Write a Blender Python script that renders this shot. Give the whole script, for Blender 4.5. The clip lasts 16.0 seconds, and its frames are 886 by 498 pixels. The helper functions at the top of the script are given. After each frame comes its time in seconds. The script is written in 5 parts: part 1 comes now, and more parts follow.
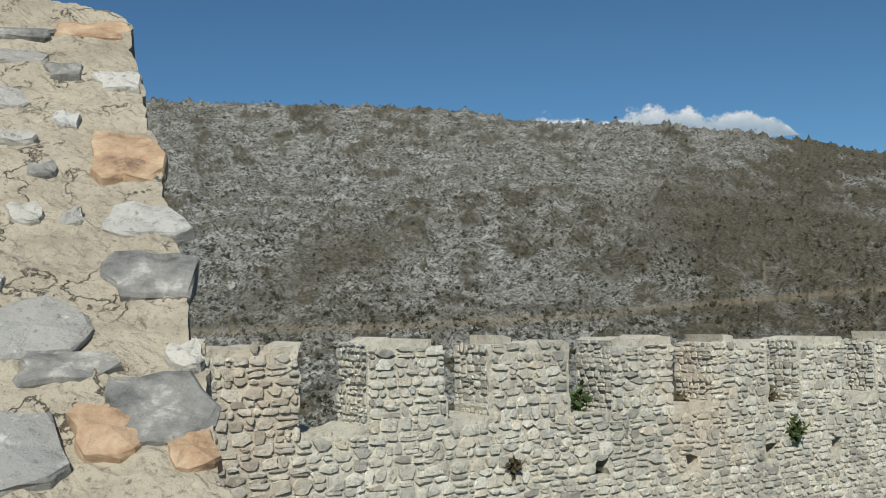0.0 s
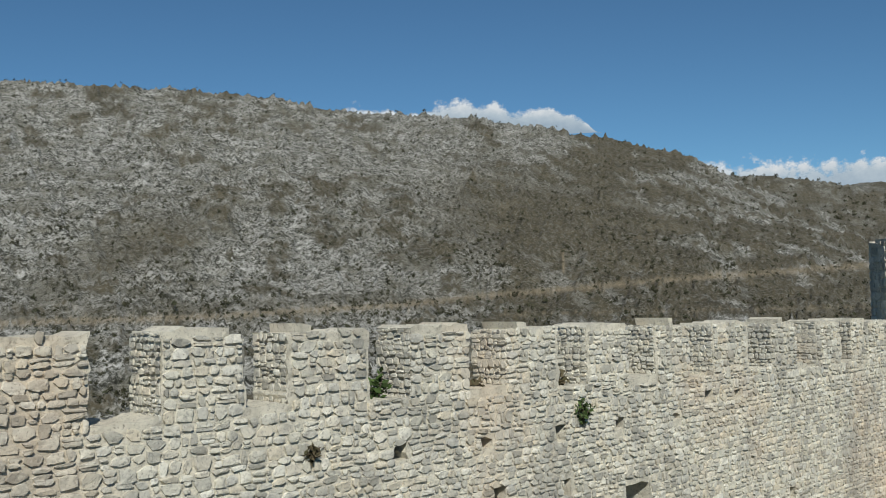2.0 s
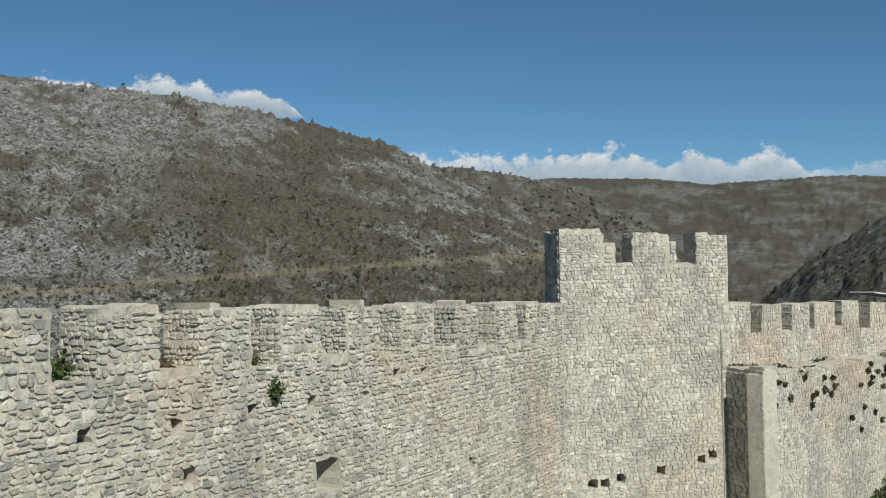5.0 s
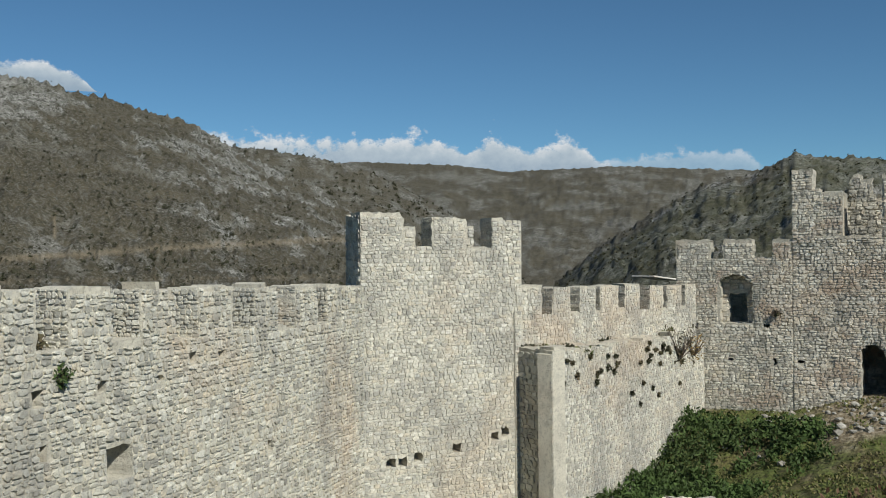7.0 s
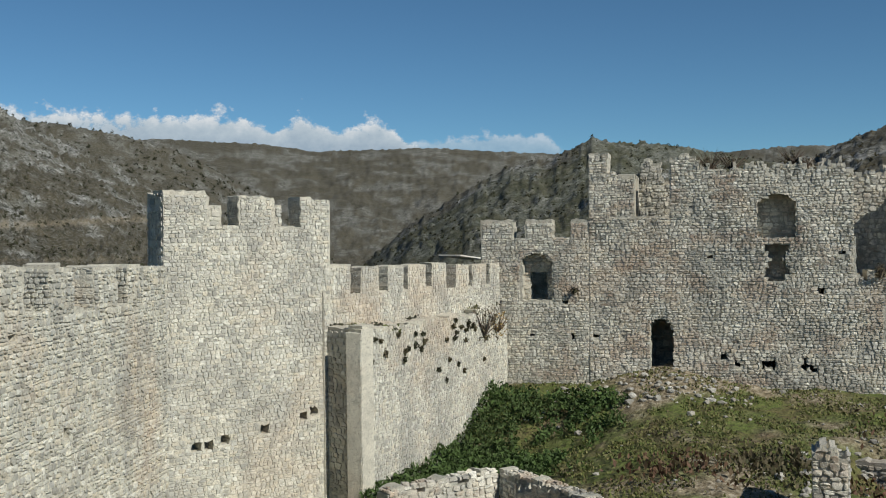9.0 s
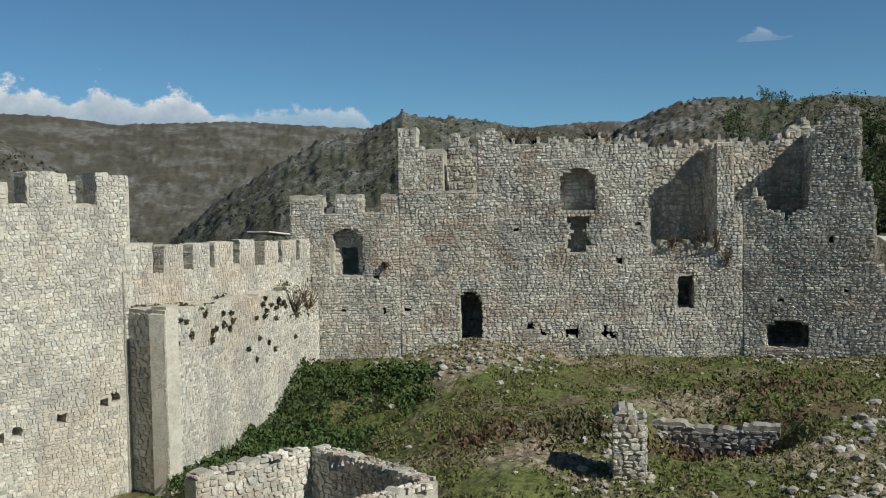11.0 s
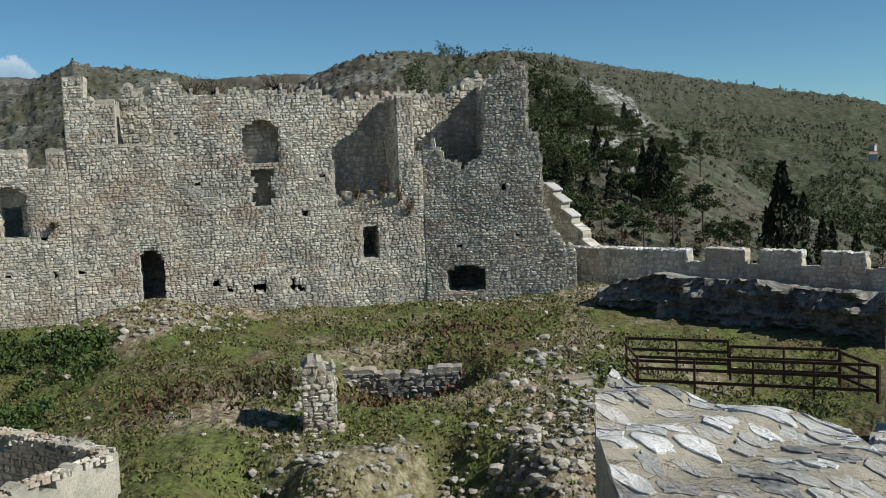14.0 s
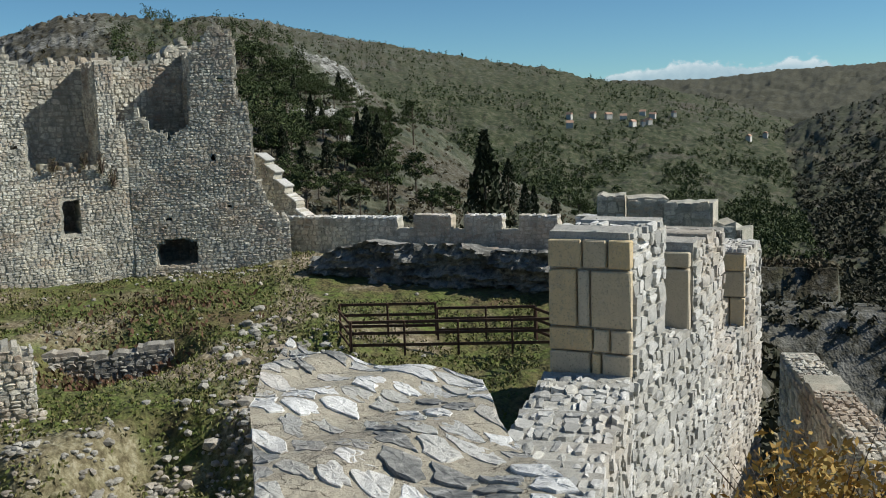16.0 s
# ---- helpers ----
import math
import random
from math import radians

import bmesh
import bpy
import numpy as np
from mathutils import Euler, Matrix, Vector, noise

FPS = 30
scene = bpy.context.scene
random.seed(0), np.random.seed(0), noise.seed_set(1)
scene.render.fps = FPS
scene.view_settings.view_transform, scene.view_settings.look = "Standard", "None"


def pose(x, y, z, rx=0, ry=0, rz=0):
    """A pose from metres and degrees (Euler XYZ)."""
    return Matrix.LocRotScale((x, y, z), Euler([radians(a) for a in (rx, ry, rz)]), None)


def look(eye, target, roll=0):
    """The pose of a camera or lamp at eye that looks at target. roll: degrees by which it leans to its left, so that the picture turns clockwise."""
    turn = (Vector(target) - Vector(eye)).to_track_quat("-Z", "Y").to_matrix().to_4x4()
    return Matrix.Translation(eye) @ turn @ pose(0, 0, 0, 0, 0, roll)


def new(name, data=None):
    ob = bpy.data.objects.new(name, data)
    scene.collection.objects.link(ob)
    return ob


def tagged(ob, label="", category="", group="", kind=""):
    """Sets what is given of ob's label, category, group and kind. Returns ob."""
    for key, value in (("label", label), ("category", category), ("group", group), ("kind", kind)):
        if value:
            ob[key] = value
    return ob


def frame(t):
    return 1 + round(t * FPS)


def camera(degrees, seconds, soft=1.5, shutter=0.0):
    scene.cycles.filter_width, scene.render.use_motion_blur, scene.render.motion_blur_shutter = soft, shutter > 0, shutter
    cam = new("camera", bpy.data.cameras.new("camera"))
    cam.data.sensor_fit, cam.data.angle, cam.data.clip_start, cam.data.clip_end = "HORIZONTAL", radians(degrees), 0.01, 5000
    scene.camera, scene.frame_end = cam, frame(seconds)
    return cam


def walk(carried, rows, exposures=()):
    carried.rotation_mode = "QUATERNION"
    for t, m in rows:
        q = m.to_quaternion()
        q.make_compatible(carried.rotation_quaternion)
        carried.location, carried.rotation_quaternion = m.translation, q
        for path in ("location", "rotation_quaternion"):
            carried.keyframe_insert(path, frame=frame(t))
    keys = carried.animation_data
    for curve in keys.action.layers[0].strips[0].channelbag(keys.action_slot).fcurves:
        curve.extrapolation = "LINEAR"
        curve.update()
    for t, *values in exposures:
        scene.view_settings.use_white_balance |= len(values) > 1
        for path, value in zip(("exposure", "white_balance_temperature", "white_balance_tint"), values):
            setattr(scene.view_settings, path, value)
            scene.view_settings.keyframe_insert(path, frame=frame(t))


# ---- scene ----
cam = camera(47.81, 16.0, soft=1.0)


def at_eye(x, y, z, yaw, pitch, roll):
    """Camera pose from its place, heading (clockwise from +y), pitch and roll in degrees."""
    return pose(x, y, z, 90 + pitch, 0, -yaw) @ pose(0, 0, 0, 0, 0, roll)


ROWS = [
    (0.0, -0.073, 0.675, 0.108, 0.00, 3.54, -1.44), (0.5, -0.052, 0.674, 0.107, 2.60, 3.34, -1.46),
    (1.0, -0.018, 0.666, 0.103, 5.37, 3.10, -1.53), (1.5, 0.005, 0.628, 0.092, 8.15, 2.88, -1.55),
    (2.0, 0.020, 0.565, 0.080, 10.93, 2.69, -1.53), (2.5, 0.035, 0.487, 0.068, 13.68, 2.51, -1.48),
    (3.0, 0.041, 0.393, 0.055, 16.35, 2.32, -1.43), (3.5, 0.047, 0.308, 0.040, 19.23, 2.14, -1.29),
    (4.0, 0.048, 0.246, 0.030, 22.06, 1.95, -1.16), (6.5, 0.012, 0.037, 0.014, 36.21, 0.62, -0.72),
    (7.0, 0.000, 0.000, 0.000, 38.98, 0.37, -0.61), (7.5, -0.020, -0.032, -0.021, 41.74, 0.13, -0.58),
    (8.0, -0.052, -0.053, -0.033, 44.50, -0.17, -0.56), (8.5, -0.063, -0.057, -0.038, 47.23, -0.51, -0.56),
    (11.0, 0.187, 0.027, -0.020, 60.61, -2.48, -1.17), (11.5, 0.261, 0.048, -0.016, 63.45, -2.99, -1.35),
    (12.0, 0.342, 0.066, -0.014, 66.31, -3.53, -1.50), (12.5, 0.418, 0.073, -0.017, 69.20, -4.07, -1.63),
    (13.0, 0.493, 0.068, -0.028, 72.11, -4.60, -1.74), (13.5, 0.554, 0.034, -0.049, 75.03, -5.10, -1.86),
    (14.0, 0.583, -0.009, -0.059, 78.16, -5.63, -1.94), (14.5, 0.572, -0.063, -0.054, 81.70, -6.19, -1.92),
    (15.0, 0.528, -0.113, -0.041, 85.67, -6.77, -1.86), (15.5, 0.459, -0.189, -0.024, 89.97, -7.39, -1.85),
    (16.0, 0.387, -0.290, -0.013, 94.11, -7.94, -1.87),
]
walk(cam, [(r[0], at_eye(*r[1:])) for r in ROWS], [(0.0, -0.13), (8.5, -0.12), (12.0, -0.06), (14.0, 0.05), (16.0, 0.1)])

# ---- light: midday spring sun from behind the walker, clear sky ----
SUN_AZ, SUN_EL = 184.0, 38.0
world = bpy.data.worlds.new("world")
scene.world = world
world.use_nodes = True
wn, wl = world.node_tree.nodes, world.node_tree.links
sky = wn.new("ShaderNodeTexSky")
sky.sky_type, sky.sun_disc = "NISHITA", False
sky.sun_elevation, sky.sun_rotation = radians(SUN_EL), radians(SUN_AZ)
sky.altitude, sky.air_density, sky.dust_density, sky.ozone_density = 1000, 0.75, 0.0, 1.5
tone = wn.new("ShaderNodeMix")
tone.data_type, tone.blend_type = "RGBA", "MULTIPLY"
tone.inputs[0].default_value, tone.inputs[7].default_value = 1.0, (0.63, 0.97, 1.08, 1)
wl.new(sky.outputs[0], tone.inputs[6])
wl.new(tone.outputs[2], wn["Background"].inputs[0])
wn["Background"].inputs[1].default_value = 0.074
sun = new("sun", bpy.data.lights.new("sun", "SUN"))
sun.data.energy, sun.data.angle, sun.data.color = 5.0, radians(0.55), (1.0, 0.975, 0.885)
ca, ce = radians(SUN_AZ), radians(SUN_EL)
sun.matrix_world = look((100 * math.sin(ca) * math.cos(ce), 100 * math.cos(ca) * math.cos(ce), 100 * math.sin(ce)), (0, 0, 0))

# ---- materials ----


class Mat:
    """A small builder for node materials."""

    def __init__(self, name, rough=0.9):
        self.m = bpy.data.materials.new(name)
        self.m.use_nodes = True
        self.n, self.l = self.m.node_tree.nodes, self.m.node_tree.links
        self.b = self.n["Principled BSDF"]
        self.b.inputs["Roughness"].default_value = rough
        self.b.inputs["Specular IOR Level"].default_value = 0.25

    def node(self, kind, **inputs):
        nd = self.n.new("ShaderNode" + kind)
        for k, v in inputs.items():
            key = k.replace("_", " ")
            if hasattr(v, "links"):
                self.l.new(v, nd.inputs[key])
            else:
                nd.inputs[key].default_value = v
        return nd

    def noise(self, scale, detail=4, rough=0.6, space="Object", stretch=None, lac=2.0):
        co = self.coords(space)
        if stretch:
            mp = self.node("Mapping", Vector=co)
            mp.inputs["Scale"].default_value = stretch
            co = mp.outputs[0]
        return self.node("TexNoise", Vector=co, Scale=scale, Detail=detail, Roughness=rough).outputs["Fac"]

    def coords(self, space="World"):
        if space == "World":
            return self.node("NewGeometry").outputs["Position"]
        return self.node("TexCoord").outputs[space]

    def ramp(self, fac, *stops):
        r = self.node("ValToRGB", Fac=fac)
        el = r.color_ramp.elements
        while len(el) < len(stops):
            el.new(0.5)
        for e, (p, c) in zip(el, stops):
            e.position = p
            e.color = (*c, 1) if isinstance(c, tuple) else (c, c, c, 1)
        return r.outputs[0]

    def mix(self, fac, a, b, mode="MIX"):
        nd = self.n.new("ShaderNodeMix")
        nd.data_type, nd.blend_type = "RGBA", mode
        for i, v in ((0, fac), (6, a), (7, b)):
            if hasattr(v, "links"):
                self.l.new(v, nd.inputs[i])
            elif i == 0:
                nd.inputs[i].default_value = v
            else:
                nd.inputs[i].default_value = (*v, 1)
        return nd.outputs[2]

    def math(self, op, a, b=0.0, clamp=False):
        nd = self.n.new("ShaderNodeMath")
        nd.operation, nd.use_clamp = op, clamp
        for i, v in enumerate((a, b)):
            if hasattr(v, "links"):
                self.l.new(v, nd.inputs[i])
            else:
                nd.inputs[i].default_value = v
        return nd.outputs[0]

    def piece(self):
        """A random number for each piece, whether an object of its own or an island of a joined mesh."""
        return self.math("FRACT", self.math("ADD", self.node("ObjectInfo").outputs["Random"], self.node("NewGeometry").outputs["Random Per Island"]))

    def attr(self, name):
        a = self.node("Attribute")
        a.attribute_name = name
        return a.outputs["Fac"]

    def done(self, colour, height=None, dist=0.02, strength=0.6, rough=None):
        if hasattr(colour, "links"):
            self.l.new(colour, self.b.inputs["Base Color"])
        else:
            self.b.inputs["Base Color"].default_value = (*colour, 1)
        if height is not None:
            bp = self.node("Bump", Strength=strength, Distance=dist, Height=height)
            self.l.new(bp.outputs[0], self.b.inputs["Normal"])
        if rough is not None:
            self.l.new(rough, self.b.inputs["Roughness"])
        return self.m


def stone_material(name, tones, lichen=(0.16, 0.16, 0.15), stain=0.5, scale=1.0, tint=(0.5, 0.36, 0.24), tint_at=0.62, rust_band=0.0, crack=0.0):
    """Weathered limestone: a tone for each stone, pitting, dark lichen in spots and runs, warm iron stains."""
    m = Mat(name, 0.92)
    base = m.ramp(m.piece(), *[(i / (len(tones) - 1), c) for i, c in enumerate(tones)])
    fine = m.noise(26 * scale, 6, 0.75, "World")
    mid = m.noise(3.2 * scale, 5, 0.7, "World")
    big = m.noise(0.33, 4, 0.6, "World")
    streak = m.noise(0.9, 5, 0.65, "World", (1, 1, 0.22))
    dark = tuple(v * 0.55 for v in lichen)
    c = m.mix(m.ramp(fine, (0.34, 0.9), (0.45, 0.0)), base, dark)
    c = m.mix(m.ramp(m.noise(9 * scale, 6, 0.8, "World"), (0.34, 0.75), (0.46, 0.0)), c, lichen)
    c = m.mix(m.ramp(m.noise(14 * scale, 4, 0.7, "World"), (0.58, 0.0), (0.7, 0.55)), c, tuple(min(0.86, v * 1.18) for v in tones[1]))
    c = m.mix(m.math("MULTIPLY", m.ramp(mid, (0.5, 0.0), (0.64, 0.8)), stain), c, lichen)
    c = m.mix(m.math("MULTIPLY", m.ramp(streak, (0.53, 0.0), (0.66, 0.8)), stain), c, lichen)
    c = m.mix(m.ramp(big, (tint_at - 0.1, 0.0), (tint_at + 0.08, 0.4)), c, tint)
    c = m.mix(m.math("MULTIPLY", m.ramp(m.noise(0.6, 6, 0.75, "World"), (0.5, 0.0), (0.6, 0.8)), stain), c, lichen)
    if rust_band:
        c = m.mix(m.math("MULTIPLY", m.ramp(m.noise(0.45, 6, 0.75, "World", (1, 1, 1.8)), (0.5, 0.0), (0.6, 1.0)), rust_band), c, (0.34, 0.225, 0.15))
    h = m.math("ADD", m.math("MULTIPLY", fine, 0.6), mid)
    if crack:
        line = m.ramp(m.math("ABSOLUTE", m.math("SUBTRACT", m.noise(crack, 7, 0.62, "World"), 0.5)), (0.0, 1.0), (0.008, 0.0))
        line = m.math("MULTIPLY", line, m.ramp(m.noise(crack * 0.7, 3, 0.5, "World"), (0.46, 0.0), (0.54, 1.0)))
        c = m.mix(m.math("MULTIPLY", line, 0.6), c, (0.13, 0.1, 0.07))
        h = m.math("SUBTRACT", m.math("ADD", h, m.math("MULTIPLY", m.noise(9, 6, 0.7, "World"), 2.5)), m.math("MULTIPLY", line, 1.5))
    return m.done(c, h, 0.03 / scale, 0.9)


CREAM = ((0.56, 0.54, 0.45), (0.67, 0.65, 0.56), (0.33, 0.32, 0.275), (0.74, 0.725, 0.64), (0.6, 0.545, 0.43), (0.53, 0.525, 0.475))
GREY = ((0.67, 0.635, 0.54), (0.79, 0.755, 0.65), (0.38, 0.36, 0.305), (0.84, 0.81, 0.71), (0.7, 0.625, 0.495), (0.67, 0.645, 0.57))
stone_cream = stone_material("cream_limestone", CREAM, lichen=(0.26, 0.255, 0.235), stain=0.5)
mortar_cream = stone_material("cream_mortar", ((0.52, 0.49, 0.40), (0.58, 0.55, 0.46)), lichen=(0.25, 0.24, 0.21), stain=0.45)
stone_grey = stone_material("grey_limestone", GREY, lichen=(0.2, 0.195, 0.175), stain=0.6, rust_band=0.5)
mortar_grey = stone_material("grey_mortar", ((0.46, 0.43, 0.36), (0.53, 0.495, 0.42)), lichen=(0.22, 0.235, 0.195), stain=0.55)
stone_white = stone_material("white_limestone", ((0.54, 0.53, 0.49), (0.66, 0.65, 0.615), (0.38, 0.375, 0.35), (0.6, 0.58, 0.52), (0.32, 0.32, 0.305), (0.72, 0.71, 0.68)), lichen=(0.3, 0.295, 0.27), stain=0.45, scale=2.0)
stone_pale = stone_material("pale_flagstone", ((0.72, 0.715, 0.69), (0.8, 0.795, 0.77), (0.6, 0.6, 0.585)), lichen=(0.36, 0.355, 0.33), stain=0.3, scale=3)
mortar_sand = stone_material("sandy_mortar", ((0.40, 0.36, 0.28), (0.46, 0.415, 0.325)), lichen=(0.25, 0.215, 0.165), stain=0.5, scale=3, crack=4.5, tint=(0.5, 0.45, 0.36))
mortar_pale = stone_material("pale_mortar", ((0.42, 0.405, 0.36), (0.5, 0.48, 0.43)), lichen=(0.2, 0.195, 0.175), stain=0.6, scale=3)
ashlar = stone_material("ochre_ashlar", ((0.66, 0.50, 0.27), (0.56, 0.51, 0.42), (0.70, 0.53, 0.29), (0.50, 0.47, 0.40)), lichen=(0.36, 0.32, 0.25), stain=0.4, scale=2, tint=(0.6, 0.46, 0.28))
rubble_stone = stone_material("fallen_limestone", ((0.36, 0.345, 0.3), (0.46, 0.44, 0.39), (0.28, 0.265, 0.23), (0.55, 0.53, 0.48)), lichen=(0.15, 0.14, 0.12), stain=0.6, scale=2)
# tones and stains set dark to paint in the ledge's shade
rock_mat = stone_material("shade_darkened_rock", ((0.24, 0.235, 0.215), (0.34, 0.33, 0.305)), lichen=(0.06, 0.06, 0.055), stain=1.0)
rust = Mat("rusty_iron", 0.75)
rust_steel = rust.done(rust.mix(rust.noise(9, 5), (0.055, 0.032, 0.024), (0.10, 0.055, 0.036)), rust.noise(60, 3), 0.003)
dk = Mat("dark_timber", 0.8)
dark_wood = dk.done(dk.mix(dk.noise(8, 4), (0.02, 0.017, 0.014), (0.05, 0.04, 0.03)))


def leaf_material(name, tones):
    m = Mat(name, 0.75)
    c = m.ramp(m.node("NewGeometry").outputs["Random Per Island"], *[(i / (len(tones) - 1), t) for i, t in enumerate(tones)])
    return m.done(m.mix(m.math("MULTIPLY", m.noise(0.25, 2, 0.5, "World"), 0.6), c, (0.05, 0.05, 0.025)))


ivy_leaf = leaf_material("ivy_leaves", ((0.03, 0.06, 0.015), (0.055, 0.105, 0.025), (0.085, 0.15, 0.035)))
pine_leaf = leaf_material("pine_needles", ((0.024, 0.046, 0.015), (0.05, 0.082, 0.023), (0.085, 0.115, 0.032)))
cypress_leaf = leaf_material("cypress_leaves", ((0.008, 0.017, 0.007), (0.018, 0.032, 0.011)))
dry_leaf = leaf_material("dry_shrub", ((0.09, 0.07, 0.04), (0.13, 0.10, 0.06), (0.07, 0.075, 0.035)))
russet_leaf = leaf_material("russet_leaves", ((0.50, 0.26, 0.05), (0.42, 0.30, 0.08), (0.58, 0.34, 0.09)))
grass_blade = leaf_material("grass_blades", ((0.10, 0.135, 0.03), (0.15, 0.17, 0.045), (0.22, 0.205, 0.085), (0.14, 0.115, 0.055)))
red_weed = leaf_material("red_weeds", ((0.11, 0.05, 0.035), (0.16, 0.08, 0.05), (0.10, 0.08, 0.04)))
hill_shrub = leaf_material("hill_shrubs", ((0.035, 0.038, 0.022), (0.06, 0.055, 0.036), (0.045, 0.054, 0.027)))
bark = Mat("bark", 0.95)
bark_mat = bark.done(bark.mix(bark.noise(12, 4), (0.06, 0.045, 0.035), (0.14, 0.11, 0.085)))

# ground: rock, grass, earth and forest by cover
g = Mat("ground_cover", 0.95)
px = g.noise(0.35, 6, 0.7, "World")
fine = g.noise(4.0, 6, 0.75, "World")
far = g.noise(0.045, 8, 0.75, "World")
farb = g.noise(0.011, 6, 0.65, "World")
ledge = g.noise(1.0, 6, 0.7, "World", (0.06, 0.06, 0.2))
strata = g.math("ADD", g.math("ADD", g.math("MULTIPLY", g.noise(0.2, 5, 0.7, "World"), 0.3), g.math("MULTIPLY", g.noise(0.6, 6, 0.85, "World"), 0.6)), g.math("MULTIPLY", ledge, 0.1))
lime = g.ramp(strata, (0.445, (0.018, 0.019, 0.014)), (0.48, (0.085, 0.086, 0.072)), (0.51, (0.21, 0.21, 0.193)), (0.56, (0.40, 0.4, 0.38)))
scrub = g.ramp(far, (0.3, (0.032, 0.028, 0.018)), (0.5, (0.062, 0.054, 0.034)), (0.72, (0.105, 0.092, 0.062)))
scrub = g.mix(g.ramp(g.noise(0.5, 6, 0.8, "World"), (0.5, 0.0), (0.58, 0.6)), scrub, (0.19, 0.187, 0.168))
scrub = g.mix(g.ramp(g.noise(0.4, 4, 0.75, "World"), (0.38, 0.75), (0.47, 0.0)), scrub, (0.026, 0.028, 0.017))
lime = g.mix(g.ramp(g.noise(0.05, 6, 0.75, "World"), (0.5, 0.0), (0.6, 0.65)), lime, (0.085, 0.08, 0.057))
forest = g.ramp(g.noise(0.12, 6, 0.75, "World"), (0.38, (0.018, 0.028, 0.012)), (0.5, (0.045, 0.055, 0.024)), (0.62, (0.11, 0.105, 0.07)))
turf = g.ramp(px, (0.34, (0.12, 0.082, 0.045)), (0.44, (0.135, 0.125, 0.048)), (0.54, (0.105, 0.14, 0.032)), (0.68, (0.175, 0.17, 0.07)))
turf = g.mix(g.ramp(fine, (0.38, 0.85), (0.56, 0.0)), turf, (0.05, 0.047, 0.022))
earth = g.ramp(fine, (0.36, (0.09, 0.07, 0.042)), (0.5, (0.22, 0.18, 0.12)), (0.64, (0.4, 0.35, 0.27)))
c = g.mix(g.attr("rock"), scrub, lime)
c = g.mix(g.attr("forest"), c, forest)
c = g.mix(g.attr("field"), c, g.ramp(farb, (0.4, (0.10, 0.105, 0.05)), (0.6, (0.17, 0.15, 0.09))))
c = g.mix(g.attr("turf"), c, turf)
c = g.mix(g.attr("earth"), c, earth)
ground_mat = g.done(c, g.math("ADD", g.math("MULTIPLY", fine, 0.05), g.math("MULTIPLY", far, 1.6)), 1.0, 0.8)

# ---- building helpers ----


def mesh_from(name, verts, faces, mat, smooth=False):
    me = bpy.data.meshes.new(name)
    me.from_pydata([tuple(v) for v in verts], [], faces)
    me.materials.append(mat)
    if smooth:
        me.polygons.foreach_set("use_smooth", [True] * len(me.polygons))
    me.update()
    return me


def mesh_arrays(name, V, F, mat, smooth=False):
    """A mesh from a vertex array and an array of triangles or quads."""
    me = bpy.data.meshes.new(name)
    k = F.shape[1]
    me.vertices.add(len(V))
    me.vertices.foreach_set("co", np.ascontiguousarray(V, dtype=np.float32).ravel())
    me.loops.add(F.size)
    me.loops.foreach_set("vertex_index", np.ascontiguousarray(F, dtype=np.int32).ravel())
    me.polygons.add(len(F))
    me.polygons.foreach_set("loop_start", np.arange(0, F.size, k, dtype=np.int32))
    me.polygons.foreach_set("use_smooth", np.full(len(F), smooth))
    me.materials.append(mat)
    me.update(calc_edges=True)
    if len(V) > 200:
        me.validate()
    return me


def child(name, me, parent, label="", kind=""):
    ob = new(name, me)
    ob.parent = parent
    return tagged(ob, label, kind=kind)


def part(name, bm, mat, parent, label=""):
    me = bpy.data.meshes.new(name)
    bm.to_mesh(me)
    bm.free()
    me.materials.append(mat)
    return child(name, me, parent, label)


def box_bm(bm, m, sx, sy, sz, bevel=0.0):
    r = bmesh.ops.create_cube(bm, size=1.0, matrix=m @ Matrix.Diagonal((sx, sy, sz, 1)))
    if bevel:
        es = {e for v in r["verts"] for e in v.link_edges}
        bmesh.ops.bevel(bm, geom=list(es), offset=bevel, segments=1, affect="EDGES")


def hashv(ix, iy, seed):
    h = (ix.astype(np.int64) * 374761393 + iy.astype(np.int64) * 668265263 + seed * 1442695041) & 0xFFFFFFFF
    h = ((h ^ (h >> 13)) * 1274126177) & 0xFFFFFFFF
    return ((h ^ (h >> 16)) & 0xFFFF) / 65535.0


def vnoise(x, y, seed=0):
    """Smooth value noise, 0 to 1, on arrays."""
    ix, iy = np.floor(x), np.floor(y)
    fx, fy = x - ix, y - iy
    fx, fy = fx * fx * (3 - 2 * fx), fy * fy * (3 - 2 * fy)
    a, b = hashv(ix, iy, seed), hashv(ix + 1, iy, seed)
    c_, d_ = hashv(ix, iy + 1, seed), hashv(ix + 1, iy + 1, seed)
    return (a * (1 - fx) + b * fx) * (1 - fy) + (c_ * (1 - fx) + d_ * fx) * fy


def fbm(x, y, octaves=5, gain=0.5, seed=0):
    out, amp, tot = 0, 1.0, 0.0
    for i in range(octaves):
        out = out + amp * vnoise(x * 2 ** i, y * 2 ** i, seed + i)
        tot += amp
        amp *= gain
    return out / tot


def sm(a, b, x):
    t = np.clip((x - a) / (b - a), 0, 1)
    return t * t * (3 - 2 * t)


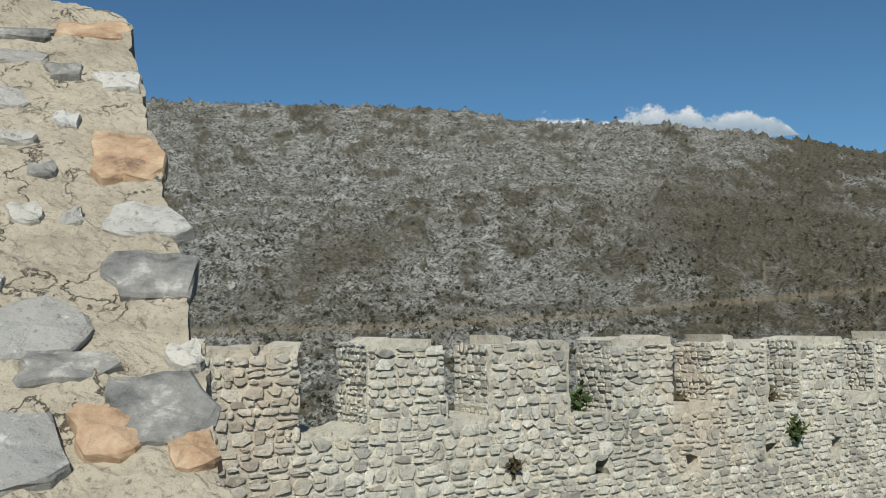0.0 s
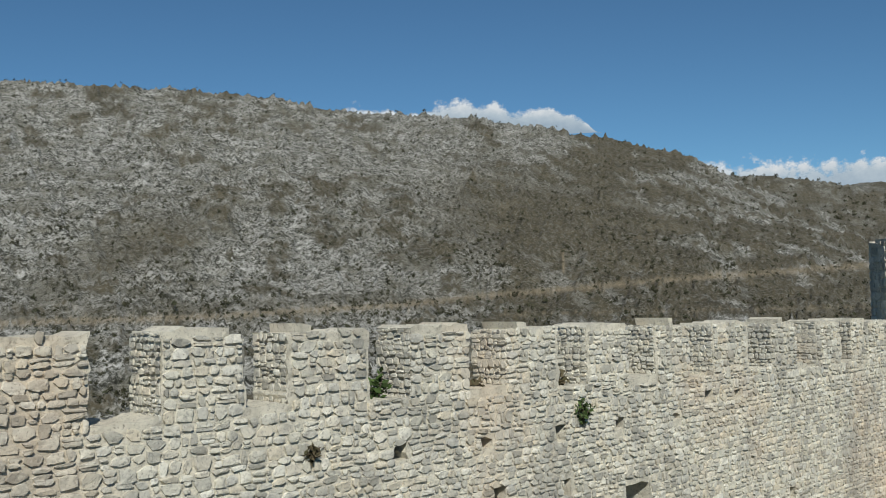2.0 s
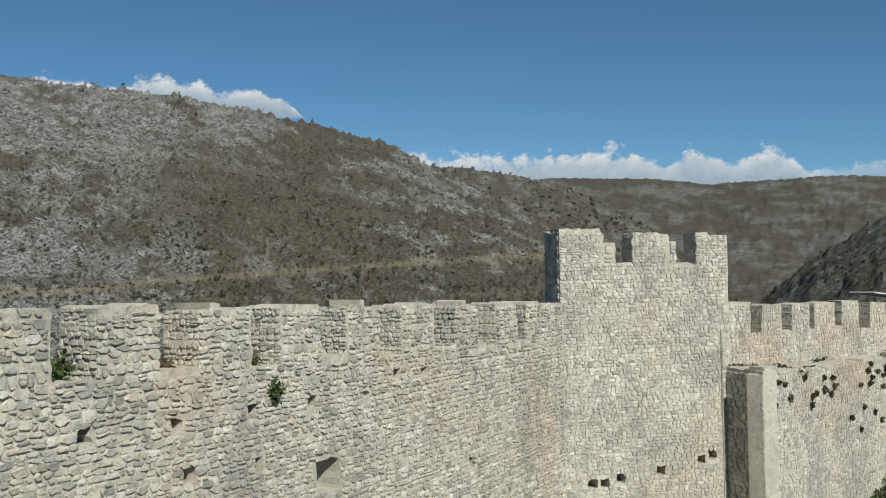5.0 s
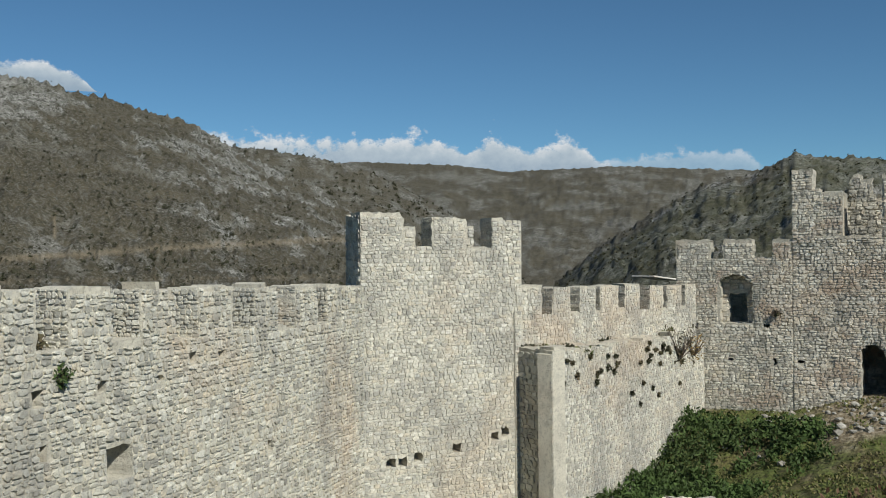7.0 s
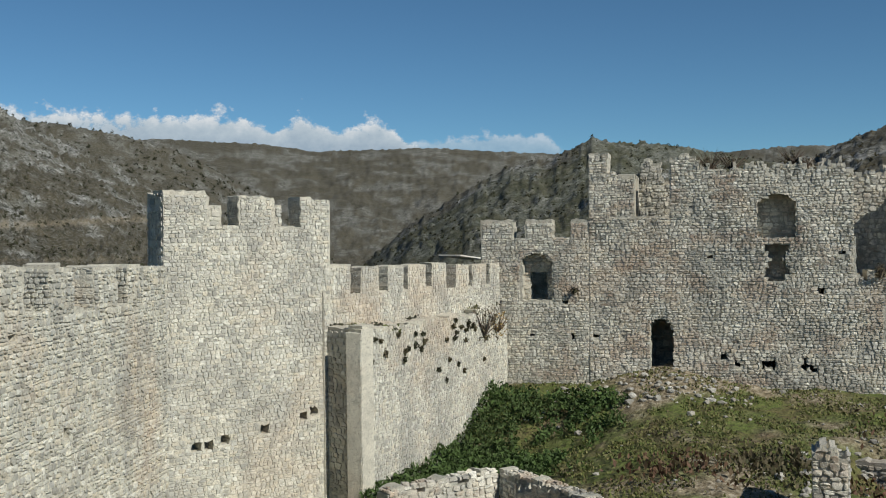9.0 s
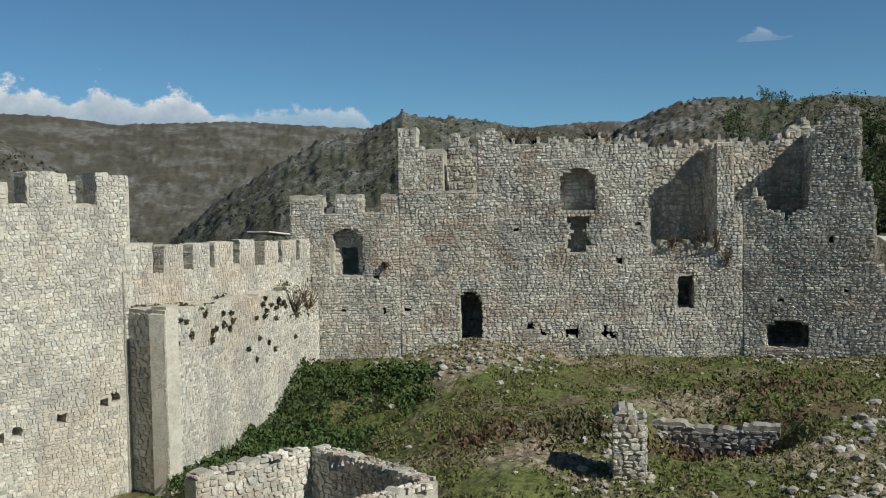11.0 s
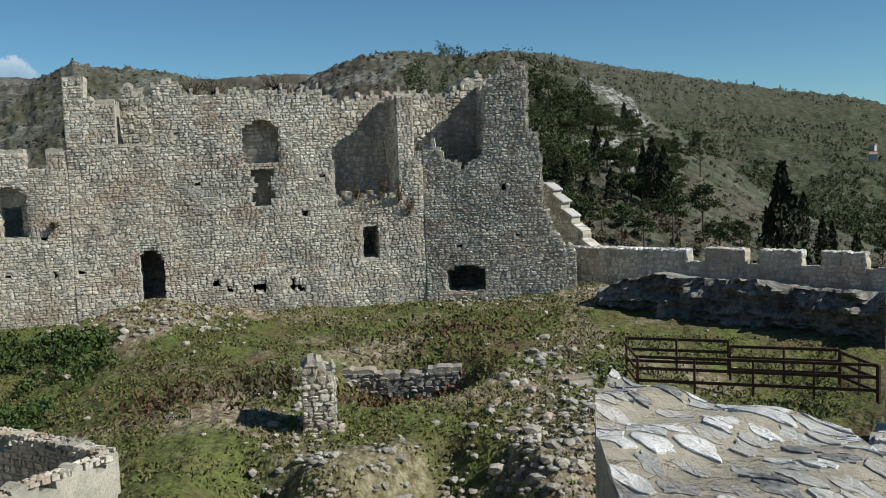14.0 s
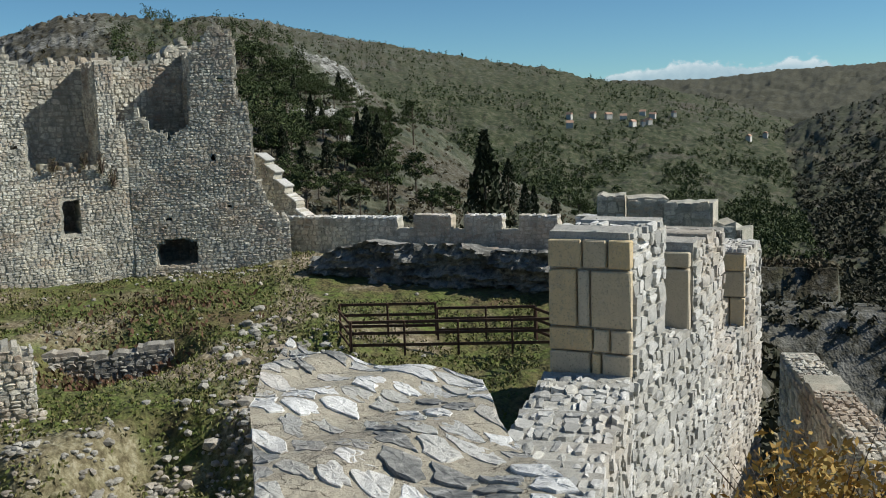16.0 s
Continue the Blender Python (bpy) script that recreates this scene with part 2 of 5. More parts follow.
# unit stones: x and z across, y outwards
def unit_stone(seed):
    r = random.Random(seed)
    n = r.choice((6, 7, 8))
    ring = []
    for i in range(n):
        a = (i + r.uniform(-.28, .28)) / n * 2 * math.pi
        x, z = math.cos(a), math.sin(a)
        k = 0.5 / max(abs(x), abs(z)) * r.uniform(0.84, 1.03)
        ring.append((x * k, z * k))
    tilt, slope = r.uniform(-.55, .55), r.uniform(-.45, .45)
    V = [(x, -0.8, z) for x, z in ring]
    V += [(x * 0.95, r.uniform(0.55, 0.95) + tilt * x + slope * z, z * 0.93) for x, z in ring]
    V.append((r.uniform(-.25, .25), r.uniform(0.75, 1.15), r.uniform(-.25, .25)))
    F = []
    for i in range(n):
        j = (i + 1) % n
        F += [(i, j, n + j), (i, n + j, n + i), (n + i, n + j, 2 * n)]
    return np.array(V), np.array(F)[:, ::-1]


UNITS = [unit_stone(i) for i in range(24)]
def unit_pebble(seed):
    """A smoother field stone, flush at the rim: x and z across, y outwards."""
    r = random.Random(seed)
    n, V, F = 14, [], []
    ph = [r.uniform(0, 6.28) for _ in range(4)]
    for k, (s_, y) in enumerate(((1.0, -0.9), (0.99, 0.45), (0.94, 0.85), (0.5, 1.0))):
        for i in range(n):
            a = i / n * 2 * math.pi
            x, z = math.cos(a), math.sin(a)
            box = 0.5 / max(abs(x), abs(z)) ** 0.8
            q = box * (1 + 0.1 * math.sin(2 * a + ph[0]) + 0.09 * math.sin(3 * a + ph[1]) + 0.09 * math.sin(5 * a + ph[2]) + r.uniform(-.05, .05)) * s_ * 0.95
            V.append((x * q, y + 0.22 * math.sin(3 * a + ph[3]) * (k > 0) + r.uniform(-.08, .08) * (k > 0), z * q))
    V.append((0, 1.0 + r.uniform(-.15, .15), 0))
    for k in range(3):
        for i in range(n):
            j = (i + 1) % n
            F += [(k * n + i, (k + 1) * n + j, k * n + j), (k * n + i, (k + 1) * n + i, (k + 1) * n + j)]
    F += [(3 * n + i, 4 * n, 3 * n + (i + 1) % n) for i in range(n)]
    return np.array(V), np.array(F)


PEBBLES = [unit_pebble(i) for i in range(16)]



def lay_stones(owner, mat, origin, ud, vd, nd, ulen, v0, v1, solid, size, proud=0.024, seed=0, near=None, limit=160, gap=0.016, coursed=0.35, parts=True, wide=(0.55, 1.9), wave=None, loose=0.6):
    """Rubble masonry over a flat face: origin + u*ud + v*vd, facing nd. The stones for which near(u, v) holds, up to the
    limit, are pieces of their own; the rest are joined."""
    r = random.Random(seed + 77)
    origin, ud, vd, nd = (np.array(a, float) for a in (origin, ud, vd, nd))
    VV, FF, count, base = [], [], 0, 0
    hand = np.dot(np.cross(ud, nd), vd)
    v = v0
    while v < v1 - 0.3 * size:
        h = min(size * r.uniform(0.55, 1.2), max(v1 - v, 0.3 * size))
        us = np.arange(0, ulen + 1e-6, 0.04)
        ok = [solid(u, v + h * 0.5) and solid(u, v + h * 0.12) and solid(u, v + h * 0.85) for u in us]
        i = 0
        while i < len(us):
            if not ok[i]:
                i += 1
                continue
            j = i
            while j + 1 < len(us) and ok[j + 1]:
                j += 1
            a, b = us[i], us[j]
            i = j + 1
            if b - a < 0.09:
                continue
            while a < b - 0.05:
                w = size * r.uniform(*wide)
                if b - a - w < size * 0.5:
                    w = b - a
                pieces = [(a, w, v, h)]
                if r.random() < coursed and h > size * 0.85:
                    k = r.uniform(0.4, 0.6)
                    pieces = [(a, w, v, h * k), (a, w, v + h * k, h * (1 - k))]
                for pa, pw, pv, ph in pieces:
                    t = r.randrange(len(UNITS))
                    cu, cv = pa + pw / 2 + r.uniform(-.01, .01), pv + ph / 2 + r.uniform(-.22, .22) * size * loose
                    sx, sy, sz = max(pw - gap, 0.03), proud * r.uniform(0.5, 1.5), max(ph * r.uniform(0.85, 1.25) - gap, 0.03)
                    if r.random() < 0.5:
                        sx = -sx
                    turn = r.uniform(-.16, .16) * loose
                    c, s = math.cos(turn), math.sin(turn)
                    xa, za = ud * c + vd * s, vd * c - ud * s
                    ctr = origin + ud * cu + vd * cv + (nd * wave(cu, cv) if wave else 0)
                    U, F = UNITS[t]
                    P = U[:, :1] * sx * xa + U[:, 1:2] * sy * nd + U[:, 2:] * sz * za
                    F = F if hand * sx > 0 else F[:, ::-1]
                    if parts and count < limit and (near is None or near(cu, cv)):
                        ob = new("stone", mesh_arrays("stone", P, F, mat))
                        ob.location = ctr
                        ob.parent = owner
                        count += 1
                    else:
                        VV.append(ctr + P)
                        FF.append(F + base)
                        base += len(U)
                a += w
        v += h
    if VV:
        child("stonework", mesh_arrays("stonework", np.concatenate(VV), np.concatenate(FF), mat), owner, kind="stuff")


def flat(p, z=0.0):
    return (p[0], p[1], z)


def bulge(u, z, amp):
    """Slow unevenness of an old wall face."""
    return amp * (math.sin(u * 1.3 + 1.9 * math.sin(z * 0.8)) * 0.5 + math.sin(z * 2.1 + 1.4 * math.sin(u * 0.9 + 2)) * 0.4 + 0.35 * math.sin(u * 2.7 + z * 1.9))


def masonry(name, o, d, thick, z0, z1, u0, u1, solid, mats, cell=0.16, size=0.3, seed=0, label="", near=None, limit=160, proud=0.024, sides=(), jit=0.3, wide=(0.55, 1.9), gap=0.016, wave=0.0, loose=0.6, lean=0.0, kind="structure", category="wall"):
    """A wall along d from o, seen from the side to the right of d; solid(u, z) tells where it stands. Thick backing of
    mortar with ragged edges, and stones laid on its face."""
    stone, mortar = mats
    d = np.array(d, float) / np.hypot(*d)
    o = np.array(o, float)
    nrm = np.array((d[1], -d[0]))
    nu, nz = max(1, round((u1 - u0) / cell)), max(1, round((z1 - z0) / cell))
    cu, cz = (u1 - u0) / nu, (z1 - z0) / nz
    mask = np.array([[solid(u0 + (i + .5) * cu, z0 + (j + .5) * cz) for j in range(nz)] for i in range(nu)])
    rr = np.random.RandomState(seed + 5)
    ju, jz, jd = rr.uniform(-jit, jit, (nu + 1, nz + 1)) * cu, rr.uniform(-jit, jit, (nu + 1, nz + 1)) * cz, rr.uniform(-.012, .01, (nu + 1, nz + 1))
    jz[:, 0] = 0
    ju[0], ju[-1] = 0, 0
    ids, V, F = {}, [], []

    def vid(i, j, back):
        k = (i, j, back)
        if k not in ids:
            u, z = u0 + i * cu + ju[i, j], z0 + j * cz + jz[i, j]
            off = jd[i, j] - 0.014 + bulge(u, z, wave) if not back else -thick
            p = o + d * u + nrm * (off - lean * (z - z0) * (not back))
            ids[k] = len(V)
            V.append((p[0], p[1], z))
        return ids[k]

    def has(i, j):
        return 0 <= i < nu and 0 <= j < nz and mask[i, j]
    for i in range(nu):
        for j in range(nz):
            if not mask[i, j]:
                continue
            F.append((vid(i, j, 0), vid(i + 1, j, 0), vid(i + 1, j + 1, 0), vid(i, j + 1, 0)))
            F.append((vid(i, j, 1), vid(i, j + 1, 1), vid(i + 1, j + 1, 1), vid(i + 1, j, 1)))
            if not has(i - 1, j):
                F.append((vid(i, j, 0), vid(i, j + 1, 0), vid(i, j + 1, 1), vid(i, j, 1)))
            if not has(i + 1, j):
                F.append((vid(i + 1, j, 0), vid(i + 1, j, 1), vid(i + 1, j + 1, 1), vid(i + 1, j + 1, 0)))
            if not has(i, j - 1):
                F.append((vid(i, j, 0), vid(i, j, 1), vid(i + 1, j, 1), vid(i + 1, j, 0)))
            if not has(i, j + 1):
                F.append((vid(i, j + 1, 0), vid(i + 1, j + 1, 0), vid(i + 1, j + 1, 1), vid(i, j + 1, 1)))
    wall = tagged(new(name, mesh_from(name, V, F, mortar)), label, category, kind=kind)
    if STONES:
        lay_stones(wall, stone, flat(o + d * u0), flat(d), (0, 0, 1), flat(nrm), u1 - u0, z0, z1, lambda u, z: solid(u + u0, z), size, proud, seed, near and (lambda u, z: near(u + u0, z)), limit, gap, wide=wide, wave=(lambda u, z: bulge(u + u0, z, wave)) if wave else None, loose=loose)
        for su, za, zb, right in sides:  # ends and reveals: at u, from za to zb, facing along d or against it
            su = u0 + math.ceil((su - u0) / cu - 0.5) * cu
            out = d if right else -d
            run = nrm if right else -nrm
            st = o + d * su - nrm * (thick if right else 0.0)
            lay_stones(wall, stone, flat(st + out * 0.025), flat(run), (0, 0, 1), flat(out), thick, za, zb, lambda u, z: True, size * 0.8, proud * 0.5, seed + int(su * 10), parts=False, gap=0.022, wide=(0.7, 1.6))
    return wall


def at_u(o, d, u):
    return np.array(o, float) + np.array(d, float) / np.hypot(*d) * u


def prof(knots):
    xs, ys = [k[0] for k in knots], [k[1] for k in knots]
    return lambda u: float(np.interp(u, xs, ys))


def inside(u, spans):
    return any(a <= u <= b for a, b in spans)


def arch(u, z, a, b, zb, zs, zt):
    """Within an arched opening from a to b, its sill at zb, springing at zs and crown at zt."""
    if not (a <= u <= b and z >= zb):
        return False
    t = (u - (a + b) / 2) / ((b - a) / 2)
    return z <= zs + (zt - zs) * math.sqrt(max(0.0, 1 - t * t))


STONES = True

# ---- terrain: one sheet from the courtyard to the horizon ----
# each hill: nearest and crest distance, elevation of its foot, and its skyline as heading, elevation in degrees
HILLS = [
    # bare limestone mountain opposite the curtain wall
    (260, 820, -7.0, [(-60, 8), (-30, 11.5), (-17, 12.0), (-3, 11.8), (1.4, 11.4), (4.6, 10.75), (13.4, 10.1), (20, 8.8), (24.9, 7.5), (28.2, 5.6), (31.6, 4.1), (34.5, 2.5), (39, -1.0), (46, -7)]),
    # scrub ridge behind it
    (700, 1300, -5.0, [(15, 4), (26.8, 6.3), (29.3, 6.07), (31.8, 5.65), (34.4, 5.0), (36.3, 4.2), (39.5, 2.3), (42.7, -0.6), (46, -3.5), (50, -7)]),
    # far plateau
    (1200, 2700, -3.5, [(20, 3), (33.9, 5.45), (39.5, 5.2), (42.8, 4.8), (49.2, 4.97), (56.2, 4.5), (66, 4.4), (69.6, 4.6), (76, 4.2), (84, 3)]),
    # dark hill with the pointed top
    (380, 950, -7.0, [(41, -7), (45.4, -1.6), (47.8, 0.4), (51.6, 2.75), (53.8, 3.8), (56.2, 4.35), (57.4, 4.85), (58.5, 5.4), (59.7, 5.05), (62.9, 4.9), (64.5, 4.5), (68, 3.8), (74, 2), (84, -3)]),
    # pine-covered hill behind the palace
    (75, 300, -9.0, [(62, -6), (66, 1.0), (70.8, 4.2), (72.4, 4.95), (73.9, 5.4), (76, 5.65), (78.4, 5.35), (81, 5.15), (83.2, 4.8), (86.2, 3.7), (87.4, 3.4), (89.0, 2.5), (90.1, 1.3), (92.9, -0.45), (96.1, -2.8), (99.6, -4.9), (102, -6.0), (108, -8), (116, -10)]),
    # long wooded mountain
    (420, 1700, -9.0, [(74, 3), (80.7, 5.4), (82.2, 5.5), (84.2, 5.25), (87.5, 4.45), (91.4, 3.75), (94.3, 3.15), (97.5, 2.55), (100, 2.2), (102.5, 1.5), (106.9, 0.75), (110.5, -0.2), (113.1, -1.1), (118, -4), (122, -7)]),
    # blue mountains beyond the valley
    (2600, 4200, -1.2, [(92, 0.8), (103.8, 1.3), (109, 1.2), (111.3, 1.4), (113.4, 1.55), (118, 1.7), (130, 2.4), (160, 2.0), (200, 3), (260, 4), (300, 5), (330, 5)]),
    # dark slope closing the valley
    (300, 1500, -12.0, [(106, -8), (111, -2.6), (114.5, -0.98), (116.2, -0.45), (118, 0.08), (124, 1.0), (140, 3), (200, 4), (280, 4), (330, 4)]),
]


def court(x, y):
    """Height of the castle ground."""
    u = (x - 32.0) * 0.423 + (y - 24.8) * -0.906
    w = (x - 32.0) * -0.906 + (y - 24.8) * -0.423   # distance in front of the palace
    z = -6.05 - 0.035 * np.clip(w, 0, 40)
    z = z - 1.75 * sm(8.5, 1.0, u) * sm(0.6, 6, w)                       # ivy hollow below the curtain wall
    z = z + 0.75 * np.exp(-((u - 7.2) ** 2) / 5 - (w ** 2) / 7)      # rubble heap at the door
    z = z + 0.5 * sm(20, 24, u) * sm(7, 0, w)
    d2 = ((x - 28.7) / 2.3) ** 2 + ((y - 7.3) / 2.2) ** 2
    z = z - 0.4 * np.exp(-((x - 23.6) / 2.6) ** 2 - ((y - 8.3) / 2.2) ** 2)
    z = z - 1.5 * np.exp(-d2 ** 2)                                   # sunken pit
    z = z - 1.0 * sm(1.0, -1.5, y - 0.02 * x) * sm(27, 24, x)        # drop towards the parapet
    z = z - 0.9 * np.exp(-((x - 28.5) / 3.5) ** 2 - ((y + 3.2) / 3.0) ** 2)  # sunken yard behind the railing
    r0, a0 = np.hypot(x, y), np.degrees(np.arctan2(x, y))
    lip = 23.2 + 0.9 * np.sin(a0 * 0.5) + 1.4 * (fbm(x * 0.5, y * 0.5, 3, 0.5, 71) - 0.5)
    z = z - 1.35 * sm(lip, lip - 2.2, r0) * sm(63, 69, a0) * sm(97, 90, a0)  # broken earth bank
    z = z + 0.16 * (fbm(x * 0.7, y * 0.7, 4, 0.55, 3) - 0.5) * 2 + 0.07 * (fbm(x * 4, y * 4, 3, 0.6, 9) - 0.5) * 2
    return z


def build_terrain():
    az = np.concatenate([np.arange(-26, 126, 0.125), np.arange(126, 334.1, 4.0)])
    rs = [0.05]
    while rs[-1] < 4700:
        rr_ = rs[-1]
        rs.append(rr_ * (1.6 if rr_ < 3 else 1.04 if rr_ < 16 else 1.011 if rr_ < 46 else 1.03 if rr_ < 75 else 1.009 if rr_ < 980 else 1.014))
    rs = np.array(rs)
    A, R = np.meshgrid(az, rs, indexing="ij")
    X, Y = R * np.sin(np.radians(A)), R * np.cos(np.radians(A))
    lr = np.log(R)
    nz = (fbm(X / 60 + 5, Y / 60 + 9, 6, 0.55, 21) - 0.5) * 2
    gully = np.abs(fbm(A / 3.0 + 0.5 * lr, lr * 3.0 - A / 14, 5, 0.55, 40) - 0.5) * 2
    H = -9 - 24 * sm(44, 110, R) - 62 * sm(110, 600, R)
    best = np.full(A.shape, -1)
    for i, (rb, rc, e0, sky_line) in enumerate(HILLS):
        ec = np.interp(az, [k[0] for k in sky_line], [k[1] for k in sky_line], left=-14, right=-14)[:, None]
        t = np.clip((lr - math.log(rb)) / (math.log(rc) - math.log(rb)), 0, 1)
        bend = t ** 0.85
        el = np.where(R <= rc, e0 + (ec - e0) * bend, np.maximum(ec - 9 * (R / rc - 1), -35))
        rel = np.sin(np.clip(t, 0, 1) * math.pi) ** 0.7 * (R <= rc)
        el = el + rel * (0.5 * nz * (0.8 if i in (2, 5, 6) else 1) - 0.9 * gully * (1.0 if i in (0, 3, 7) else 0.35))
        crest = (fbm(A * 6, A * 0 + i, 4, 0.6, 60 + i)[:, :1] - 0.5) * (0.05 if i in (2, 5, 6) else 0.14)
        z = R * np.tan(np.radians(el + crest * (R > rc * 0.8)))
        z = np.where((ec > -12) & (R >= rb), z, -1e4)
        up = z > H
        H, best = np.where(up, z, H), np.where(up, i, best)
    zc = court(X, Y)
    out = Y - np.interp(X, [5.2, 14, 24, 40], [-1.3, -6.8, -9.2, -9.2])                       # outside the near parapet the hill falls away
    zc = zc - 0.75 * np.clip(-out - 0.8, 0, 25) * sm(88, 100, A) * (A < 180)
    k = np.where(A > 84, sm(41, 46, R), sm(44, 58, R))
    H = np.where(R < 58, zc * (1 - k) + H * k, H)
    rough = np.interp(R, [60, 300, 1000, 4000], [0.3, 2.2, 6, 10])
    H = H + rough * (R > 62) * (np.where(best == 0, 1.9, 1.0) * (np.abs(fbm(A * 2.6, lr * 30 + A, 5, 0.68, 77) - 0.5) * 2 - 0.2) + 0.8 * (fbm(X / 9, Y / 9, 4, 0.6, 78) - 0.5))
    V = np.stack([X, Y, H], -1).reshape(-1, 3)
    na, nr = A.shape
    i0 = (np.arange(na)[:, None] * nr + np.arange(nr - 1)[None]).ravel()
    i1 = (((np.arange(na) + 1) % na)[:, None] * nr + np.arange(nr - 1)[None]).ravel()
    F = np.stack([i0, i0 + 1, i1 + 1, i1], 1)
    me = mesh_arrays("ground", V, F, ground_mat, True)
    n1 = fbm(X / 90, Y / 90, 6, 0.6, 11)
    n2 = fbm(X / 14, Y / 14, 4, 0.6, 15)
    n3 = fbm(A * 0.45, lr * 6, 5, 0.6, 33)
    n4 = fbm(A * 0.9, lr * 34 + A * 0.4, 5, 0.6, 35)
    rock = np.select([best == 0, best == 1, best == 2, best == 3, best == 4, best == 5], [
        sm(0.42, 0.51, 0.4 * n2 + 0.35 * n3 + 0.25 * n4 + 0.02 - 0.10 * sm(12, 24, A) + 0.05 * gully),
        sm(0.46, 0.62, n2) * 0.6, sm(0.45, 0.6, n4) * 0.6, sm(0.44, 0.56, 0.5 * n4 + 0.5 * n2) * 0.9, np.maximum(sm(0.44, 0.58, n2) * 0.7, sm(85.6, 86.4, A) * sm(91, 89.6, A) * (R > 170)), sm(0.45, 0.6, n2) * 0.8], 0.15 * n2)
    el_ = np.degrees(np.arctan2(H, R))
    scree = np.exp(-((A - 16.5) / 6.5) ** 2 - ((el_ - 4.2 + (A - 16) * 0.12) / 3.0) ** 2) + 0.8 * np.exp(-((A + 6 - (el_ - 3) * 1.2) / 3.0) ** 2 - ((el_ - 3.2) / 2.2) ** 2) + 0.4 * np.exp(-((el_ + 0.3) / 0.8) ** 2)
    rock = np.where(best == 0, np.clip(rock - 1.15 * scree * sm(0.24, 0.5, 0.6 * n1 + 0.5 * n2), 0, 1), rock)
    low = (best == -1) & (R < 1100)
    rock = np.where(low, sm(0.46, 0.62, n2) * 0.45, rock)
    forest = np.select([best == 3, best == 4, best == 5, best == 6, best == 7], [sm(0.4, 0.6, n1) * 0.5, sm(0.4, 0.55, n2) * np.clip((A - 75) / 4, 0, 0.8), sm(0.3, 0.46, 0.5 * n1 + 0.5 * n2) * np.clip(1.15 - 0.16 * el_, 0.25, 1), n1 * 0 + 0.35, sm(0.3, 0.5, n2) * 0.8], 0.0)
    outside = (out < -1.0) & (A > 95) & (A < 180)
    near = (R < 50) & ~outside
    u = (X - 32.0) * 0.423 + (Y - 24.8) * -0.906
    w = (X - 32.0) * -0.906 + (Y - 24.8) * -0.423
    e1 = fbm(X * 0.5, Y * 0.5, 4, 0.6, 5)
    dirt = np.maximum.reduce([sm(0.55, 0.75, e1 + 0.45 * np.exp(-((u - 7.2) ** 2) / 6 - (w ** 2) / 12)),
                              sm(0.55, 0.85, e1 + 0.5 * np.exp(-((X - 33) / 8) ** 2 - ((Y - 2.4) / 0.7) ** 2)),
                              sm(0.45, 0.62, e1 + 0.2 * np.exp(-((R - 22.0) / 1.7) ** 2)) * 0.7 * np.exp(-((R - 22.0) / 2.4) ** 4) * sm(66, 71, A) * sm(95, 91, A),
                              sm(0.5, 0.8, e1 + 0.38 * np.exp(-((X - 23) / 4.5) ** 2 - ((Y - 2.2) / 1.6) ** 2)),
                              sm(0.55, 0.8, e1 + 0.3 * np.exp(-((X - 23.5) / 1.5) ** 2 - ((Y - 10.5) / 2.5) ** 2))])
    dirt = np.maximum(dirt, 0.8 * np.exp(-((A - 85.3 + 0.25 * np.sin(R)) / 0.4) ** 2) * sm(30.5, 32.5, R) * (R < 41))  # trodden path
    line = np.interp(A, [-3, 4.8, 8.5, 14, 18.4, 24, 31.8, 36], [-0.8, -0.56, -0.45, 0.0, 0.24, 0.6, 0.95, 1.1])
    road = (best == 0) * np.clip(sm(0.2, 0.08, np.abs(el_ - line)) * sm(0.25, 0.45, n2 + 0.1) + sm(0.06, 0.02, np.abs(el_ + 1.15 - 0.0 * A)) * (A > 14) * 0.7, 0, 1)
    road = np.maximum(road, (best == 0) * sm(0.09, 0.03, np.abs(A - 17.75 + 0.08 * (el_ - 1.7))) * (el_ > 1.1) * (el_ < 2.4))
    vroad = np.interp(A, [103, 106, 109.4, 109.9, 112, 114.6, 116, 119], [-1.2, -1.3, -1.5, -1.95, -2.5, -3.05, -3.9, -4.8])
    road = np.maximum(road, sm(0.1, 0.04, np.abs(el_ - vroad)) * (R > 300) * (A > 109) * (A < 120) * ((best == -1) | (best == 7)))
    fields = ((best == -1) & (R > 1100)) * 1.0
    for nm, val in (("rock", rock * ~near), ("forest", forest * ~near), ("turf", near * 1.0), ("earth", np.maximum(dirt * near, road * ~near * 0.6)), ("field", fields * (A > 96) * (A < 125))):
        at = me.attributes.new(nm, "FLOAT", "POINT")
        at.data.foreach_set("value", np.ascontiguousarray(np.broadcast_to(val, A.shape), dtype=np.float32).ravel())
    tagged(new("ground", me), "rough castle grass running out to bare limestone mountains and wooded valley", "ground", kind="structure")
    return az, rs, H, best, X, Y


AZ, RS, TH, TBEST, TX, TY = build_terrain()

# ---- the castle ----
CR, GR = (stone_cream, mortar_cream), (stone_grey, mortar_grey)
OA, DA = (-1.74, 12.08), (0.839, 0.543)
merlons_a = [(-7.5, -6.2), (-5.4, -4.1), (-3.35, -2.1), (-1.31, 0.03), (0.87, 1.99), (2.67, 3.94), (4.7, 5.93), (6.7, 7.95), (8.78, 9.94), (10.8, 11.88), (12.74, 14.07), (15.1, 16.17), (17.1, 18.35), (19.0, 21.4)]


